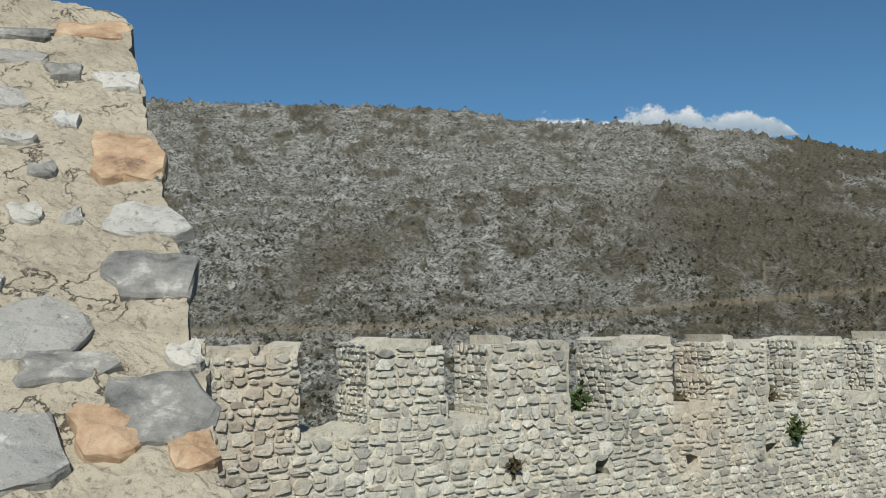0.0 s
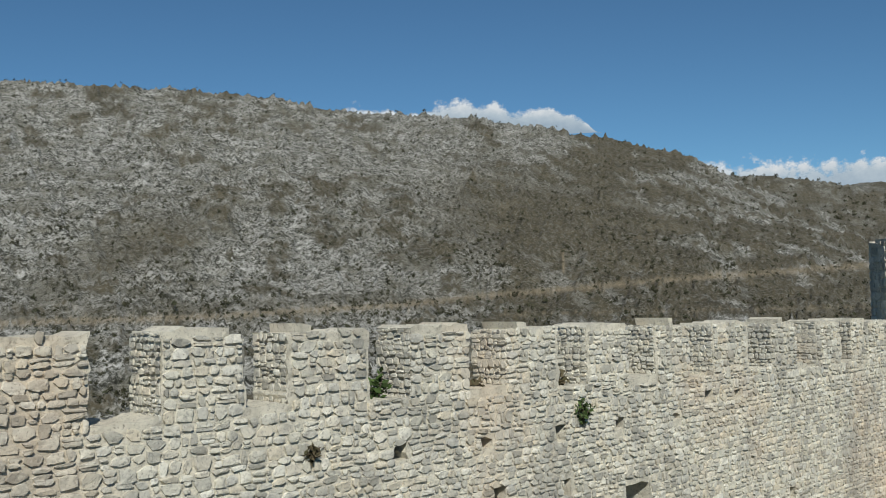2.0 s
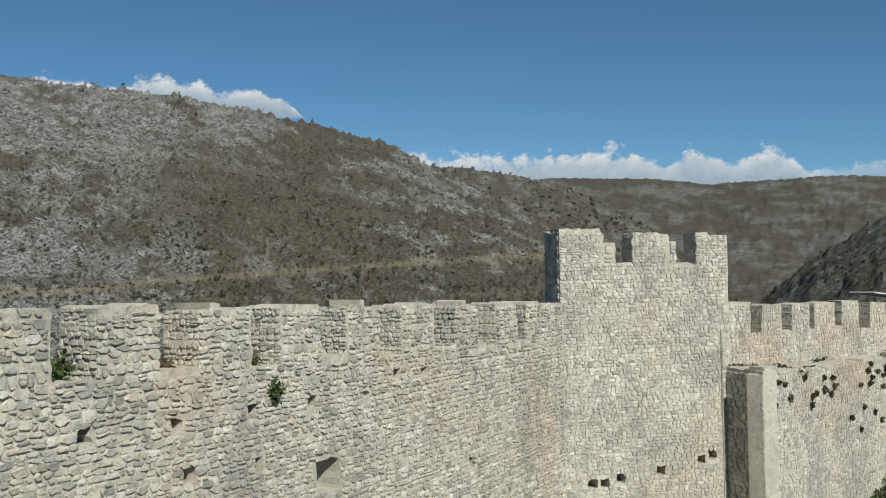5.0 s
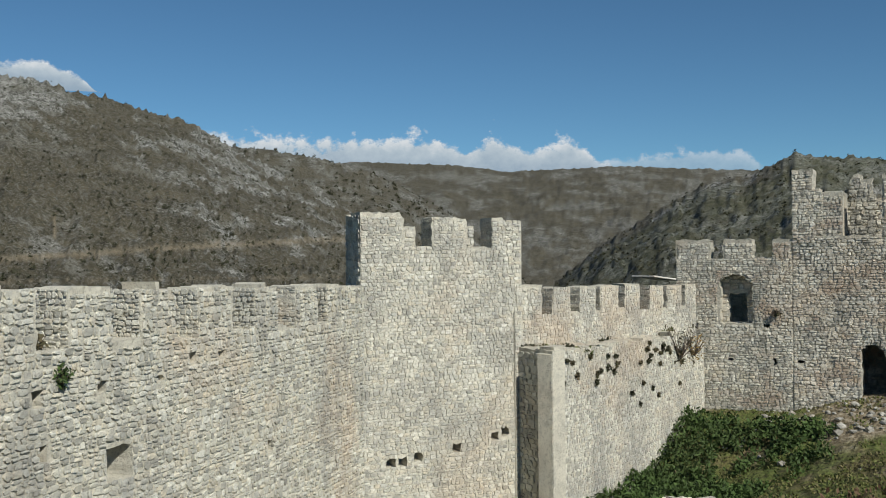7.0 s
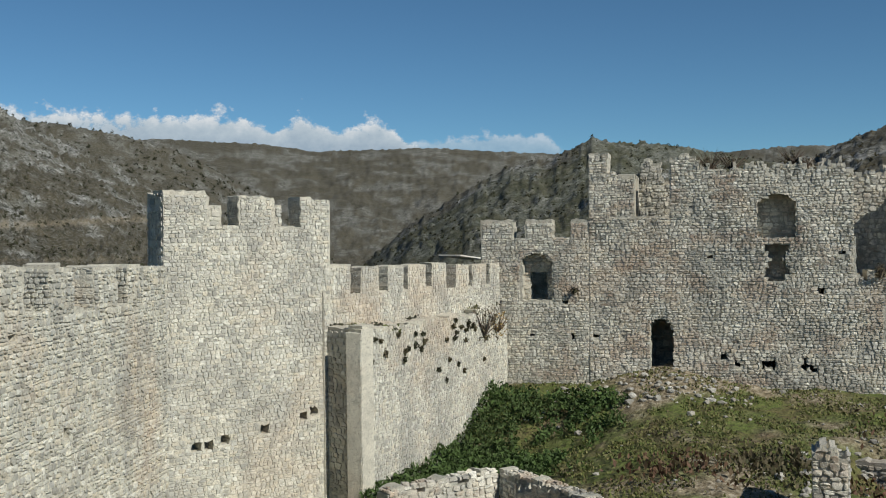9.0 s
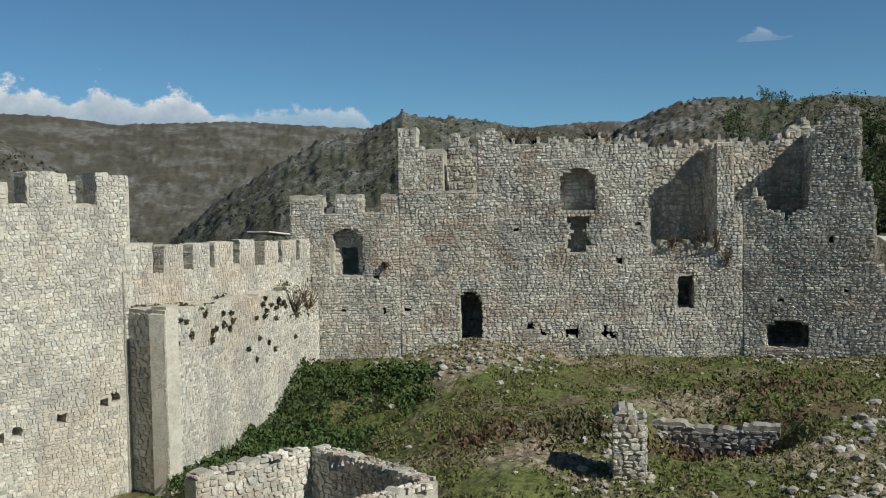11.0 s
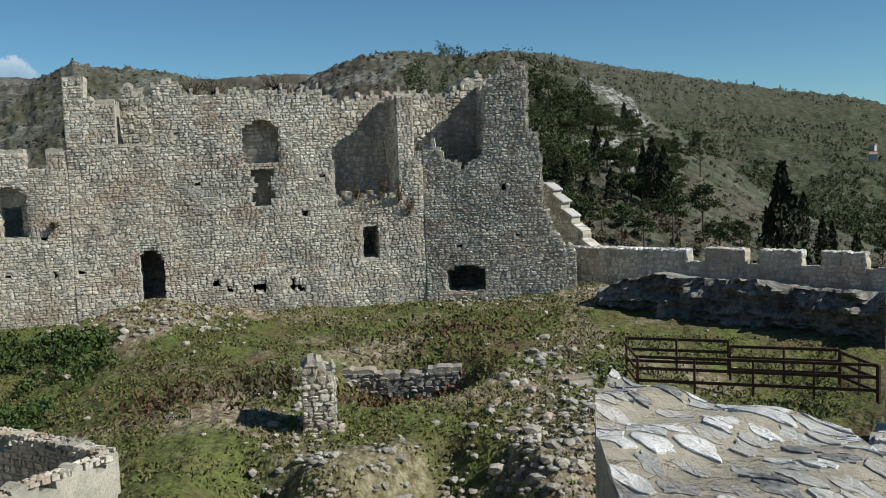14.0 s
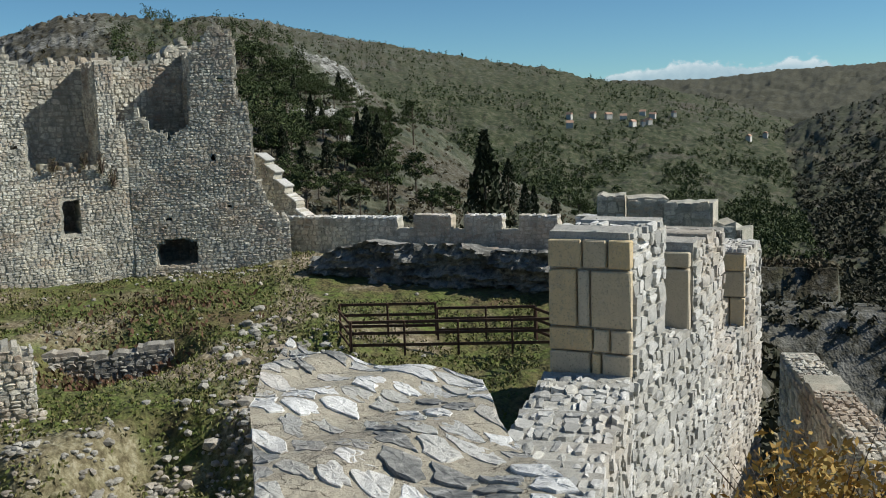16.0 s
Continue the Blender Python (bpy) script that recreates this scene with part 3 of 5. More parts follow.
def solid_a(u, z):
    if z > -0.22 - 0.03 * u + 0.03 * math.sin(u * 9):
        return False
    if z > -1.22 - 0.027 * u:
        return inside(u, merlons_a)
    if 9.75 < u < 10.45 and -3.95 < z < -3.3:
        return False
    for hu, hz in ((4.53, -2.13), (6.27, -2.18), (6.51, -2.98), (8.17, -3.07), (7.95, -2.22), (11.39, -2.3), (9.59, -2.26), (15.71, -4.4), (12.5, -2.0), (13.6, -2.05)):
        if abs(u - hu) < 0.12 and abs(z - hz) < 0.11:
            return False
    return True


masonry("wall_1", OA, DA, 0.77, -8.0, -0.1, -8.0, 21.38, solid_a, CR, cell=0.125, size=0.145, proud=0.024, gap=0.018, wave=0.015, wide=(0.55, 2.0), seed=1, label="crenellated curtain wall of cream rubble limestone in sun",
        near=lambda u, z: -1.4 < u < 4.2 and z > -1.6, sides=[(a, -1.3 - 0.027 * a, -0.22 - 0.03 * a, False) for a, b in merlons_a])

OT, DT = (16.2, 23.7), (0.966, -0.259)
merlons_t = [(-0.05, 1.26), (2.2, 3.27), (4.12, 5.17)]


def solid_t(u, z):
    if z > 1.23 - 0.037 * u:
        return False
    if z > 0.33 - 0.025 * u:
        return inside(u, merlons_t)
    for hu, hz in ((0.78, -6.0), (1.2, -5.95), (1.7, -5.9), (2.94, -5.72), (4.23, -5.5), (4.6, -5.4), (-0.02, -2.6)):
        if abs(u - hu) < 0.13 and abs(z - hz) < 0.13:
            return False
    return True


masonry("wall_2", OT, DT, 0.8, -10.5, 1.25, -0.05, 5.17, solid_t, CR, cell=0.125, size=0.125, proud=0.012, gap=0.008, wave=0.015, loose=0.35, seed=2, label="tall cream limestone tower front with broken merlons",
        near=lambda u, z: z > -0.6, sides=[(2.2, 0.3, 1.15, False), (4.12, 0.2, 1.05, False)])
masonry("wall_3", (16.15 + 0.259 * 1.25, 23.75 + 0.966 * 1.25), (-0.259, -0.966), 0.8, -3, 1.2, 0.0, 1.24, lambda u, z: z < 1.2, CR, cell=0.16, size=0.25, seed=3, label="shaded side wall of the cream tower", near=lambda u, z: False)
masonry("wall_4", (16.2 + 0.259 * 3.2, 23.7 + 0.966 * 3.2), DT, 0.6, -3, 0.95, 1.7, 5.6, lambda u, z: z < 0.1 or inside(u, [(2.3, 2.95), (4.3, 5.1)]), CR, cell=0.13, size=0.22, seed=4, label="rear parapet of the cream tower", near=lambda u, z: False)

OC, EC = (21.1, 22.4), (32.3, 24.2)
DC = (EC[0] - OC[0], EC[1] - OC[1])
LC = math.hypot(*DC)
merlons_c = [(0.0, 1.2), (1.78, 2.76), (3.28, 4.27), (4.6, 5.7), (6.2, 7.15), (7.8, 8.75), (9.1, 10.15), (10.55, 11.5)]


def solid_c(u, z):
    if z > -0.98 - 0.024 * u:
        return False
    if z > -1.82 - 0.027 * u:
        return inside(u, merlons_c)
    return True


masonry("wall_5", OC, DC, 0.55, -9, -0.95, -0.2, LC, solid_c, CR, cell=0.14, size=0.13, proud=0.012, gap=0.008, seed=5, label="low crenellated cream limestone wall between tower and gatehouse",
        near=lambda u, z: z > -2.2, sides=[(a, -1.85 - 0.027 * a, -1.0 - 0.024 * a, False) for a, b in merlons_c[1:]])

OP, EP = (20.98, 20.88), (32.45, 23.95)
DP = (EP[0] - OP[0], EP[1] - OP[1])
LP = math.hypot(*DP)
def ztop_p(u):
    return -2.86 - 0.02 * u + 0.05 * math.sin(u * 3) - 0.15 * max(0, u - 9.8) ** 1.2


masonry("wall_6", OP, DP, 0.5, -12, -2.5, 0.0, LP, lambda u, z: z < ztop_p(u), CR, cell=0.14, size=0.125, proud=0.012, gap=0.008, seed=6,
        label="massive sunlit limestone buttress with weedy top", near=lambda u, z: u < 4 and z > -4)
masonry("wall_7", (21.05, 22.4), (OP[0] - 21.05, OP[1] - 22.4), 0.5, -12, -2.7, 0.0, 1.52, lambda u, z: z < -2.84, CR, cell=0.14, size=0.19, seed=7, label="shaded end of the limestone buttress", near=lambda u, z: False)
V, F = [], []
for i in range(41):
    k = i / 40
    for j in range(7):
        q = j / 6
        fx, fy = OP[0] + DP[0] * k, OP[1] + DP[1] * k
        bx, by = 21.35 + (32.3 - 21.35) * k, 22.5 + (24.6 - 22.5) * k
        V.append((fx + (bx - fx) * q, fy + (by - fy) * q, ztop_p(k * LP) - 0.03 + random.Random(i * 7 + j).uniform(-.05, .05)))
for i in range(40):
    for j in range(6):
        F.append((i * 7 + j, (i + 1) * 7 + j, (i + 1) * 7 + j + 1, i * 7 + j + 1))
tagged(new("buttress_top", mesh_from("buttress_top", V, F, mortar_grey)), "earthy mortared top of the buttress", "wall", kind="structure")

OG, DG = (32.0, 24.8), (0.423, -0.906)
merlons_g = [(-0.06, 1.2), (1.77, 2.84), (3.52, 4.24)]


def solid_g(u, z):
    if z > 0.45:
        return False
    if z > -0.2:
        return inside(u, merlons_g)
    if arch(u, z, 1.54, 2.84, -2.72, -1.42, -0.85):
        return False
    for hu, hz in ((0.6, -2.85), (2.0, -4.1), (3.6, -4.2), (3.3, -2.8), (0.55, -3.4)):
        if abs(u - hu) < 0.1 and abs(z - hz) < 0.1:
            return False
    return True


masonry("wall_8", OG, DG, 0.8, -8.6, 0.5, -0.1, 4.27, solid_g, GR, cell=0.12, size=0.13, proud=0.022, gap=0.015, wave=0.02, loose=0.35, wide=(0.8, 2.2), seed=8, label="grey rubble gatehouse front with arched window and merlons", near=lambda u, z: z > -3)
masonry("wall_9", OG, DG, 0.3, -3.6, -0.3, 0.9, 3.6, lambda u, z: not (1.86 < u < 2.54 and -2.72 < z < -1.64), GR, cell=0.11, size=0.25, seed=9, label="grey stone infill with doorway inside the arched window", near=lambda u, z: False)
bpy.data.objects["wall_9"].location = (0.906 * 0.5, 0.423 * 0.5, 0)

top_k = prof([(4.27, 3.05), (5.0, 3.08), (5.05, 2.4), (5.4, 2.2), (5.42, 0.55), (7.38, 0.6), (7.42, 2.75), (7.9, 3.05), (8.3, 2.75), (8.7, 2.4), (9.6, 2.3), (10.4, 2.5), (11.2, 2.4), (12.0, 2.55), (12.6, 2.25), (13.1, 2.3), (13.5, 2.7), (13.8, 2.2), (14.03, 2.2), (14.06, -1.72), (16.5, -1.75), (16.7, -1.0), (17.3, -0.1), (18.1, 0.25), (18.35, 0.2), (18.5, -0.4), (19.4, -0.7), (20.0, -0.3), (20.15, 1.6), (20.35, 2.7), (20.75, 3.1), (21.1, 3.6), (21.6, 3.5), (21.9, 3.3), (22.1, 2.85), (22.05, 0.75), (22.4, 0.6), (22.55, 0.1), (22.62, -2.4), (23.1, -3.5), (23.64, -4.3)])


def solid_k(u, z):
    if z > top_k(u) + 0.2 * math.sin(u * 13) * (0.4 + 0.6 * math.sin(u * 5.3)) * (u > 7.5):
        return False
    if arch(u, z, 6.63, 7.45, -6.5, -3.85, -3.39) or arch(u, z, 10.64, 12.0, -0.25, 0.95, 1.32):
        return False
    if 15.05 < u < 15.68 and -4.2 < z < -2.88:
        return False
    if 18.47 < u < 20.05 and -5.75 < z < -4.9 + 0.18 * math.sin((u - 18.47) * 2):
        return False
    if abs(u - 11.3) < 0.34 + 0.1 * math.sin(z * 7) and -1.9 < z < -0.55:
        return False
    if 9.8 < u < 13.2 and abs(z + 5.2 + 0.12 * math.sin(u * 5)) < 0.15 * (math.sin(u * 4.7) + 0.5 * math.sin(u * 17)):
        return False
    for hu, hz in ((5.6, -4.1), (5.6, -5.35), (4.55, -4.15), (8.9, -1.0), (13.6, -0.9), (9.4, -4.8), (20.9, -1.6), (22.1, 1.4), (21.4, 1.45), (19.0, -3.9), (21.5, -3.6), (8.2, 0.9), (12.9, -2.3)):
        if abs(u - hu) < 0.1 and abs(z - hz) < 0.09:
            return False
    return True


masonry("wall_10", OG, DG, 1.3, -8.2, 3.7, 4.27, 17.6, solid_k, GR, cell=0.125, size=0.13, seed=10, proud=0.028, gap=0.015, wave=0.045, loose=0.35, wide=(0.8, 2.2), label="ruined grey rubble palace wall with gaping openings",
        near=lambda u, z: 5 < u < 14 and -2.2 < z)
# the spired wing stands at an angle to the rest of the palace, turned away from the sun
WING = math.radians(173.0)
OW, DW = at_u(OG, DG, 17.6), (math.sin(WING), math.cos(WING))


def solid_w(t, z):
    """The wing in terms of the palace line: the place on that line behind it, and heights drawn in with the distance."""
    x, y = OW[0] + DW[0] * t, OW[1] + DW[1] * t
    den = DG[0] * y - DG[1] * x
    u = (OG[1] * x - OG[0] * y) / den
    k = (OG[0] + DG[0] * u) / x
    return solid_k(u, z * k)


masonry("wall_36", OW, DW, 1.3, -8.2, 3.7, 0.0, 6.0, solid_w, GR, cell=0.125, size=0.13, seed=46, proud=0.028, gap=0.015, wave=0.03, loose=0.35, wide=(0.8, 2.2), label="grey rubble palace wing in raking light with spire-like end",
        near=lambda u, z: u > 2.6 and -1.0 < z)
back_k = prof([(4.3, 2.2), (5.2, 2.1), (6.04, 2.0), (6.1, 2.9), (6.9, 2.9), (6.96, 2.0), (7.2, 2.0), (7.6, 2.9), (9, 2.4), (12, 2.6), (13.2, 2.7), (13.7, 2.2), (14.4, 2.1), (15.2, 2.3), (16.4, 2.35), (17, 2.5), (18.2, 2.45), (19, 2.2), (20.2, 2.9), (20.6, 3.2), (22.3, 2.4)])
OB = (32.0 + 0.906 * 2.6, 24.8 + 0.423 * 2.6)
masonry("wall_11", OB, DG, 0.8, -8.2, 3.3, 4.2, 22.0, lambda u, z: z < back_k(u) + 0.15 * math.sin(u * 11), GR, cell=0.16, size=0.195, seed=11, wave=0.07, proud=0.035, label="inner wall of the ruined palace", near=lambda u, z: False)


def cross_wall(name, u, top, seed, label):
    a = at_u(OG, DG, u) + np.array((0.906, 0.423)) * 2.55
    masonry(name, a, (-0.906, -0.423), 0.7, -8, top, 0.0, 2.5, lambda s, z: z < top + 0.2 * math.sin(s * 6), GR, cell=0.16, size=0.17, seed=seed, label=label, near=lambda u_, z: False, sides=[(2.5, -2.5, top - 0.1, True)], wave=0.06)


cross_wall("wall_12", 16.6, 2.2, 12, "cross wall inside the ruined palace")
cross_wall("wall_13", 20.6, 2.6, 13, "cross wall behind the spire")
cross_wall("wall_14", 5.35, 2.2, 14, "cross wall inside the ruined palace")

OR, DR = (42.6, 3.2), (-4.0, -8.6)
merlons_r = [(5.7, 7.26), (7.9, 9.48), (10.15, 11.7), (12.3, 13.9), (14.5, 16)]


def solid_r(u, z):
    if u < 5.06:
        return z < -4.3
    return z < -4.74 or (z < -4.2 and inside(u, merlons_r))


masonry("wall_15", OR, DR, 0.6, -8, -4.15, -0.4, 16, solid_r, GR, cell=0.14, size=0.23, seed=15, label="grey crenellated boundary wall on rock", near=lambda u, z: u < 12)

# lookout platform on which the walker stands, between the two parapets
bm = bmesh.new()
box_bm(bm, Matrix.Translation((-0.1, 0.0, -5.9)) @ pose(0, 0, 0, 0, 0, 8), 3.0, 5.0, 8.5, 0.03)
pf = new("floor", bpy.data.meshes.new("floor"))
bm.to_mesh(pf.data)
bm.free()
pf.data.materials.append(mortar_sand)
tagged(pf, "stone lookout platform between the parapets", "floor", kind="structure")


def ground_z(x, y):
    a = math.degrees(math.atan2(x, y)) % 360
    a = a - 360 if a > 334 else a
    i = int(np.abs(AZ - a).argmin())
    return float(np.interp(math.hypot(x, y), RS, TH[i]))


def ground_zs(xs, ys):
    """Heights of the ground sheet at many places."""
    a = np.degrees(np.arctan2(xs, ys))
    i = np.clip(np.round((a + 26) / 0.125).astype(int), 0, len(AZ) - 1)
    j = np.clip(np.searchsorted(RS, np.hypot(xs, ys)), 1, len(RS) - 1)
    k = (np.hypot(xs, ys) - RS[j - 1]) / (RS[j] - RS[j - 1])
    return TH[i, j - 1] * (1 - k) + TH[i, j] * k


# ramp wall stepping down from the palace to the boundary wall
ramp_top = prof([(0, -1.7), (0.45, -1.85), (0.5, -2.2), (0.95, -2.35), (1.0, -2.75), (1.5, -3.0), (1.55, -3.3), (2.1, -3.7), (2.15, -4.0), (2.6, -4.3)])
masonry("wall_16", (44.2, 4.5), (-0.62, -0.785), 0.55, -8, -1.65, -1.2, 2.6, lambda u, z: z < ramp_top(max(u, 0)), GR, cell=0.12, size=0.2, seed=16, label="stepped grey stone ramp wall, sunlit top painted as pale coping", near=lambda u, z: False)
# white coping stones paint in the ramp's sunlit top
for i in range(5):
    bm = bmesh.new()
    u = 0.27 + i * 0.52
    p = at_u((44.2, 4.5), (-0.62, -0.785), u)
    box_bm(bm, Matrix.Translation((p[0] + 0.2, p[1] - 0.16, ramp_top(u) + 0.0)) @ pose(0, 0, 0, 0, 0, math.degrees(math.atan2(-0.785, -0.62))) @ pose(0, 0, 0, 0, 28, 0), 0.62, 0.62, 0.09, 0.02)
    part("coping_stone", bm, stone_white, bpy.data.objects["wall_16"], "coping stone, white to paint in the sunlit ramp top")

# added unseen slab and back wall so that doors and windows are dark behind
bm = bmesh.new()
box_bm(bm, Matrix.Translation((34.9 + 0.906 * 3.0, 20.3 + 0.423 * 3.0, -0.75)) @ pose(0, 0, 0, 0, 0, math.degrees(math.atan2(-0.906, 0.423))), 9.6, 3.4, 0.3)
cl_ob = new("ceiling", bpy.data.meshes.new("ceiling"))
bm.to_mesh(cl_ob.data)
bm.free()
cl_ob.data.materials.append(mortar_grey)
tagged(cl_ob, "added unseen slab that keeps the gate and palace openings dark", "ceiling", kind="structure")
bk = at_u((32.0 + 0.906 * 4.4, 24.8 + 0.423 * 4.4), DG, 0)
masonry("wall_17", bk, DG, 0.5, -8, -0.6, -0.4, 4.5, lambda u, z: True, GR, cell=0.5, size=0.3, seed=17, label="added back wall that keeps the gatehouse opening dark", near=lambda u, z: False)
# recess behind the upper window and the broken hole
masonry("wall_18", (32.0 + 0.906 * 0.75, 24.8 + 0.423 * 0.75), DG, 0.4, -2.3, 1.7, 10.2, 12.5, lambda u, z: True, GR, cell=0.2, size=0.22, seed=18, label="blocked back of the arched palace window", near=lambda u, z: False)

# shingle roof glimpsed beyond the low wall
bm = bmesh.new()
box_bm(bm, Matrix.Translation((31.3, 25.3, -0.98)) @ pose(0, 0, 0, 0, 5, 10), 2.2, 1.0, 0.06, 0.01)
rf = new("lean_to_roof", bpy.data.meshes.new("lean_to_roof"))
bm.to_mesh(rf.data)
bm.free()
rf.data.materials.append(stone_white)
tagged(rf, "small pale lean-to roof behind the low wall", "roof", kind="structure")

# ---- near parapets ----


def slab_grid(fn, na, nb, depth, mat, name, rough=0.012, seed=0, scale=9.0):
    """A rough masonry top: the surface fn(a, b) for a, b in 0..1, with sides falling straight down."""
    P = np.array([[fn(i / na, j / nb) for j in range(nb + 1)] for i in range(na + 1)])
    n = (fbm(P[..., 0] * scale, (P[..., 1] + P[..., 2]) * scale, 5, 0.6, seed) - 0.5) * 2 * rough
    P[..., 2] += n
    P[..., 0] += np.roll(n, 3, 0) * 0.6
    V = P.reshape(-1, 3).tolist()
    F = [(i * (nb + 1) + j, (i + 1) * (nb + 1) + j, (i + 1) * (nb + 1) + j + 1, i * (nb + 1) + j + 1) for i in range(na) for j in range(nb)]
    rim = [(i, 0) for i in range(na)] + [(na, j) for j in range(nb)] + [(i, nb) for i in range(na, 0, -1)] + [(0, j) for j in range(nb, 0, -1)]
    prev = [i * (nb + 1) + j for i, j in rim]
    rj = random.Random(seed)
    for lay in range(1, 9):
        cur = []
        for k, (i, j) in enumerate(rim):
            x, y, z = P[i, j]
            cur.append(len(V))
            V.append((x + rj.uniform(-.012, .012), y + rj.uniform(-.012, .012), z - depth * lay / 8))
        F += [(prev[k], cur[k], cur[(k + 1) % len(rim)], prev[(k + 1) % len(rim)]) for k in range(len(rim))]
        prev = cur
    me = mesh_from(name, V, F, mat)
    bm = bmesh.new()
    bm.from_mesh(me)
    bmesh.ops.recalc_face_normals(bm, faces=bm.faces)
    bm.to_mesh(me)
    bm.free()
    return me


def embed(owner, mat, ctr, xa, za, nd, sx, sz, sy, t, name="stone"):
    U, F = PEBBLES[t % len(PEBBLES)]
    xa, za, nd = (np.array(v, float) for v in (xa, za, nd))
    P = U[:, :1] * sx * xa + U[:, 1:2] * sy * nd + U[:, 2:] * sz * za
    ob = new(name, mesh_arrays(name, P, F if np.dot(np.cross(xa, nd), za) > 0 else F[:, ::-1], mat))
    ob.location = ctr
    ob.parent = owner
    return ob


PB = np.array((-0.355, 1.97, -0.12))
PS = np.array((-0.309, 0.758, 0.574))
PW = np.array((-0.979, -0.202, 0.0))
PN = np.array((0.116, -0.562, 0.805))
PN = PN / np.linalg.norm(PN)


def parapet_point(a, b):
    aa, bb = -0.5 + a * (2.33 + 0.55 * b), b * 0.8
    edge = 0.006 * math.sin(aa * 17) + 0.004 * math.sin(aa * 41)
    return tuple(PB + PS * aa + PW * (bb + edge * (1 - b)))


par = tagged(new("wall_19", slab_grid(parapet_point, 130, 50, 1.6, mortar_sand, "wall_19", 0.022, 4, 15)), "sloping sandy mortared rubble parapet close to the walker", "wall", kind="structure")
named = [(0.70, 0.045, .13, .10, stone_white), (0.52, 0.05, .14, .13, None), (0.96, 0.06, .13, .20, 1), (1.36, 0.05, .10, .09, stone_white), (1.70, 0.09, .17, .10, 1), (0.17, 0.075, .15, .14, None), (0.13, 0.14, .09, .10, 1),
         (0.08, 0.035, .07, .06, 1), (0.37, 0.235, .15, .13, stone_white), (0.10, 0.27, .15, .13, stone_white), (0.27, 0.19, .14, .06, None), (0.71, 0.17, .04, .05, stone_white), (0.73, 0.25, .06, .06, stone_white), (0.29, 0.02, .05, .06, stone_white),
         (1.66, 0.29, .2, .06, None), (1.50, 0.29, .14, .08, stone_white), (1.25, 0.30, .09, .10, stone_white), (1.14, 0.17, .05, .06, stone_white), (1.05, 0.29, .1, .05, stone_white), (1.42, 0.17, .08, .07, None), (0.9, 0.22, .05, .05, None), (0.85, 0.40, .12, .1, None), (0.3, 0.45, .14, .12, stone_white), (1.3, 0.5, .2, .12, None)]
gs = Mat("grey_field_stone", 0.9)
grey_stone = gs.done(gs.ramp(gs.noise(14, 5, 0.7, "World"), (0.32, (0.09, 0.09, 0.085)), (0.46, (0.2, 0.2, 0.19)), (0.56, (0.27, 0.265, 0.245)), (0.66, (0.46, 0.45, 0.42))), gs.noise(40, 6, 0.75, "World"), 0.012)
os_ = Mat("ochre_field_stone", 0.9)
ochre_stone = os_.done(os_.ramp(os_.noise(16, 5, 0.7, "World"), (0.32, (0.2, 0.14, 0.1)), (0.45, (0.4, 0.27, 0.17)), (0.68, (0.56, 0.43, 0.3))), os_.noise(40, 6, 0.75, "World"), 0.012)
for i, (a, b, w, h, mt) in enumerate(named):
    embed(par, grey_stone if mt is None else ochre_stone if mt == 1 else mt, PB + PS * a + PW * b - PN * 0.003, PW, PS, PN, w * 1.08, h * 1.2, 0.016, i * 5 + 3)
rp = random.Random(8)
for i in range(60):
    a, b = rp.uniform(-0.4, 1.8), rp.uniform(0.05, 0.75)
    if any(abs(a - q[0]) < 0.11 and abs(b - q[1]) < 0.1 for q in named):
        continue
    embed(par, rp.choice((grey_stone, stone_white, mortar_sand, mortar_sand)), PB + PS * a + PW * b, PW, PS, PN, rp.uniform(.015, .05), rp.uniform(.015, .05), 0.009, i)

# slab-topped wall under the walker's right side
outline_l = prof([(1.0, -0.12), (2.2, -0.03), (2.75, 0.02), (4.06, 0.19), (5.2, 0.26), (6.3, 0.22)])
far_x = prof([(0, 6.28), (0.35, 5.55), (0.75, 4.9), (1, 4.5)])


def slab_point(a, b):
    x = 1.0 + a * (far_x(b) - 1.0)
    yl = outline_l(x)
    yr = float(np.interp(x, [1.0, 2.58, 3.53, 4.54, 6.3], [-0.8, -0.74, -0.68, -0.74, -0.5]))
    y = yl + (yr - yl) * b
    return (x, y, -1.03 - 0.12 * (x - 3.55) + 0.02 * math.sin(x * 5 + y * 7))


slab = tagged(new("wall_20", slab_grid(slab_point, 150, 40, 7.0, mortar_sand, "wall_20", 0.007, 14, 9)), "mortared wall top with white flat stones in sun", "wall", kind="structure")


def clip_cell(sites, i, reach):
    """The plot of ground nearer to site i than to any other."""
    cx, cy = sites[i]
    poly = [(cx - reach, cy - reach), (cx + reach, cy - reach), (cx + reach, cy + reach), (cx - reach, cy + reach)]
    for j, (ox, oy) in enumerate(sites):
        if j == i or abs(ox - cx) > 2 * reach or abs(oy - cy) > 2 * reach:
            continue
        nx, ny = ox - cx, oy - cy
        lim = (ox * ox + oy * oy - cx * cx - cy * cy) / 2
        out = []
        for k, p in enumerate(poly):
            q = poly[(k + 1) % len(poly)]
            dp, dq = p[0] * nx + p[1] * ny - lim, q[0] * nx + q[1] * ny - lim
            if dp <= 0:
                out.append(p)
            if dp * dq < 0:
                t = dp / (dp - dq)
                out.append((p[0] + (q[0] - p[0]) * t, p[1] + (q[1] - p[1]) * t))
        poly = out
        if not poly:
            return []
    return poly


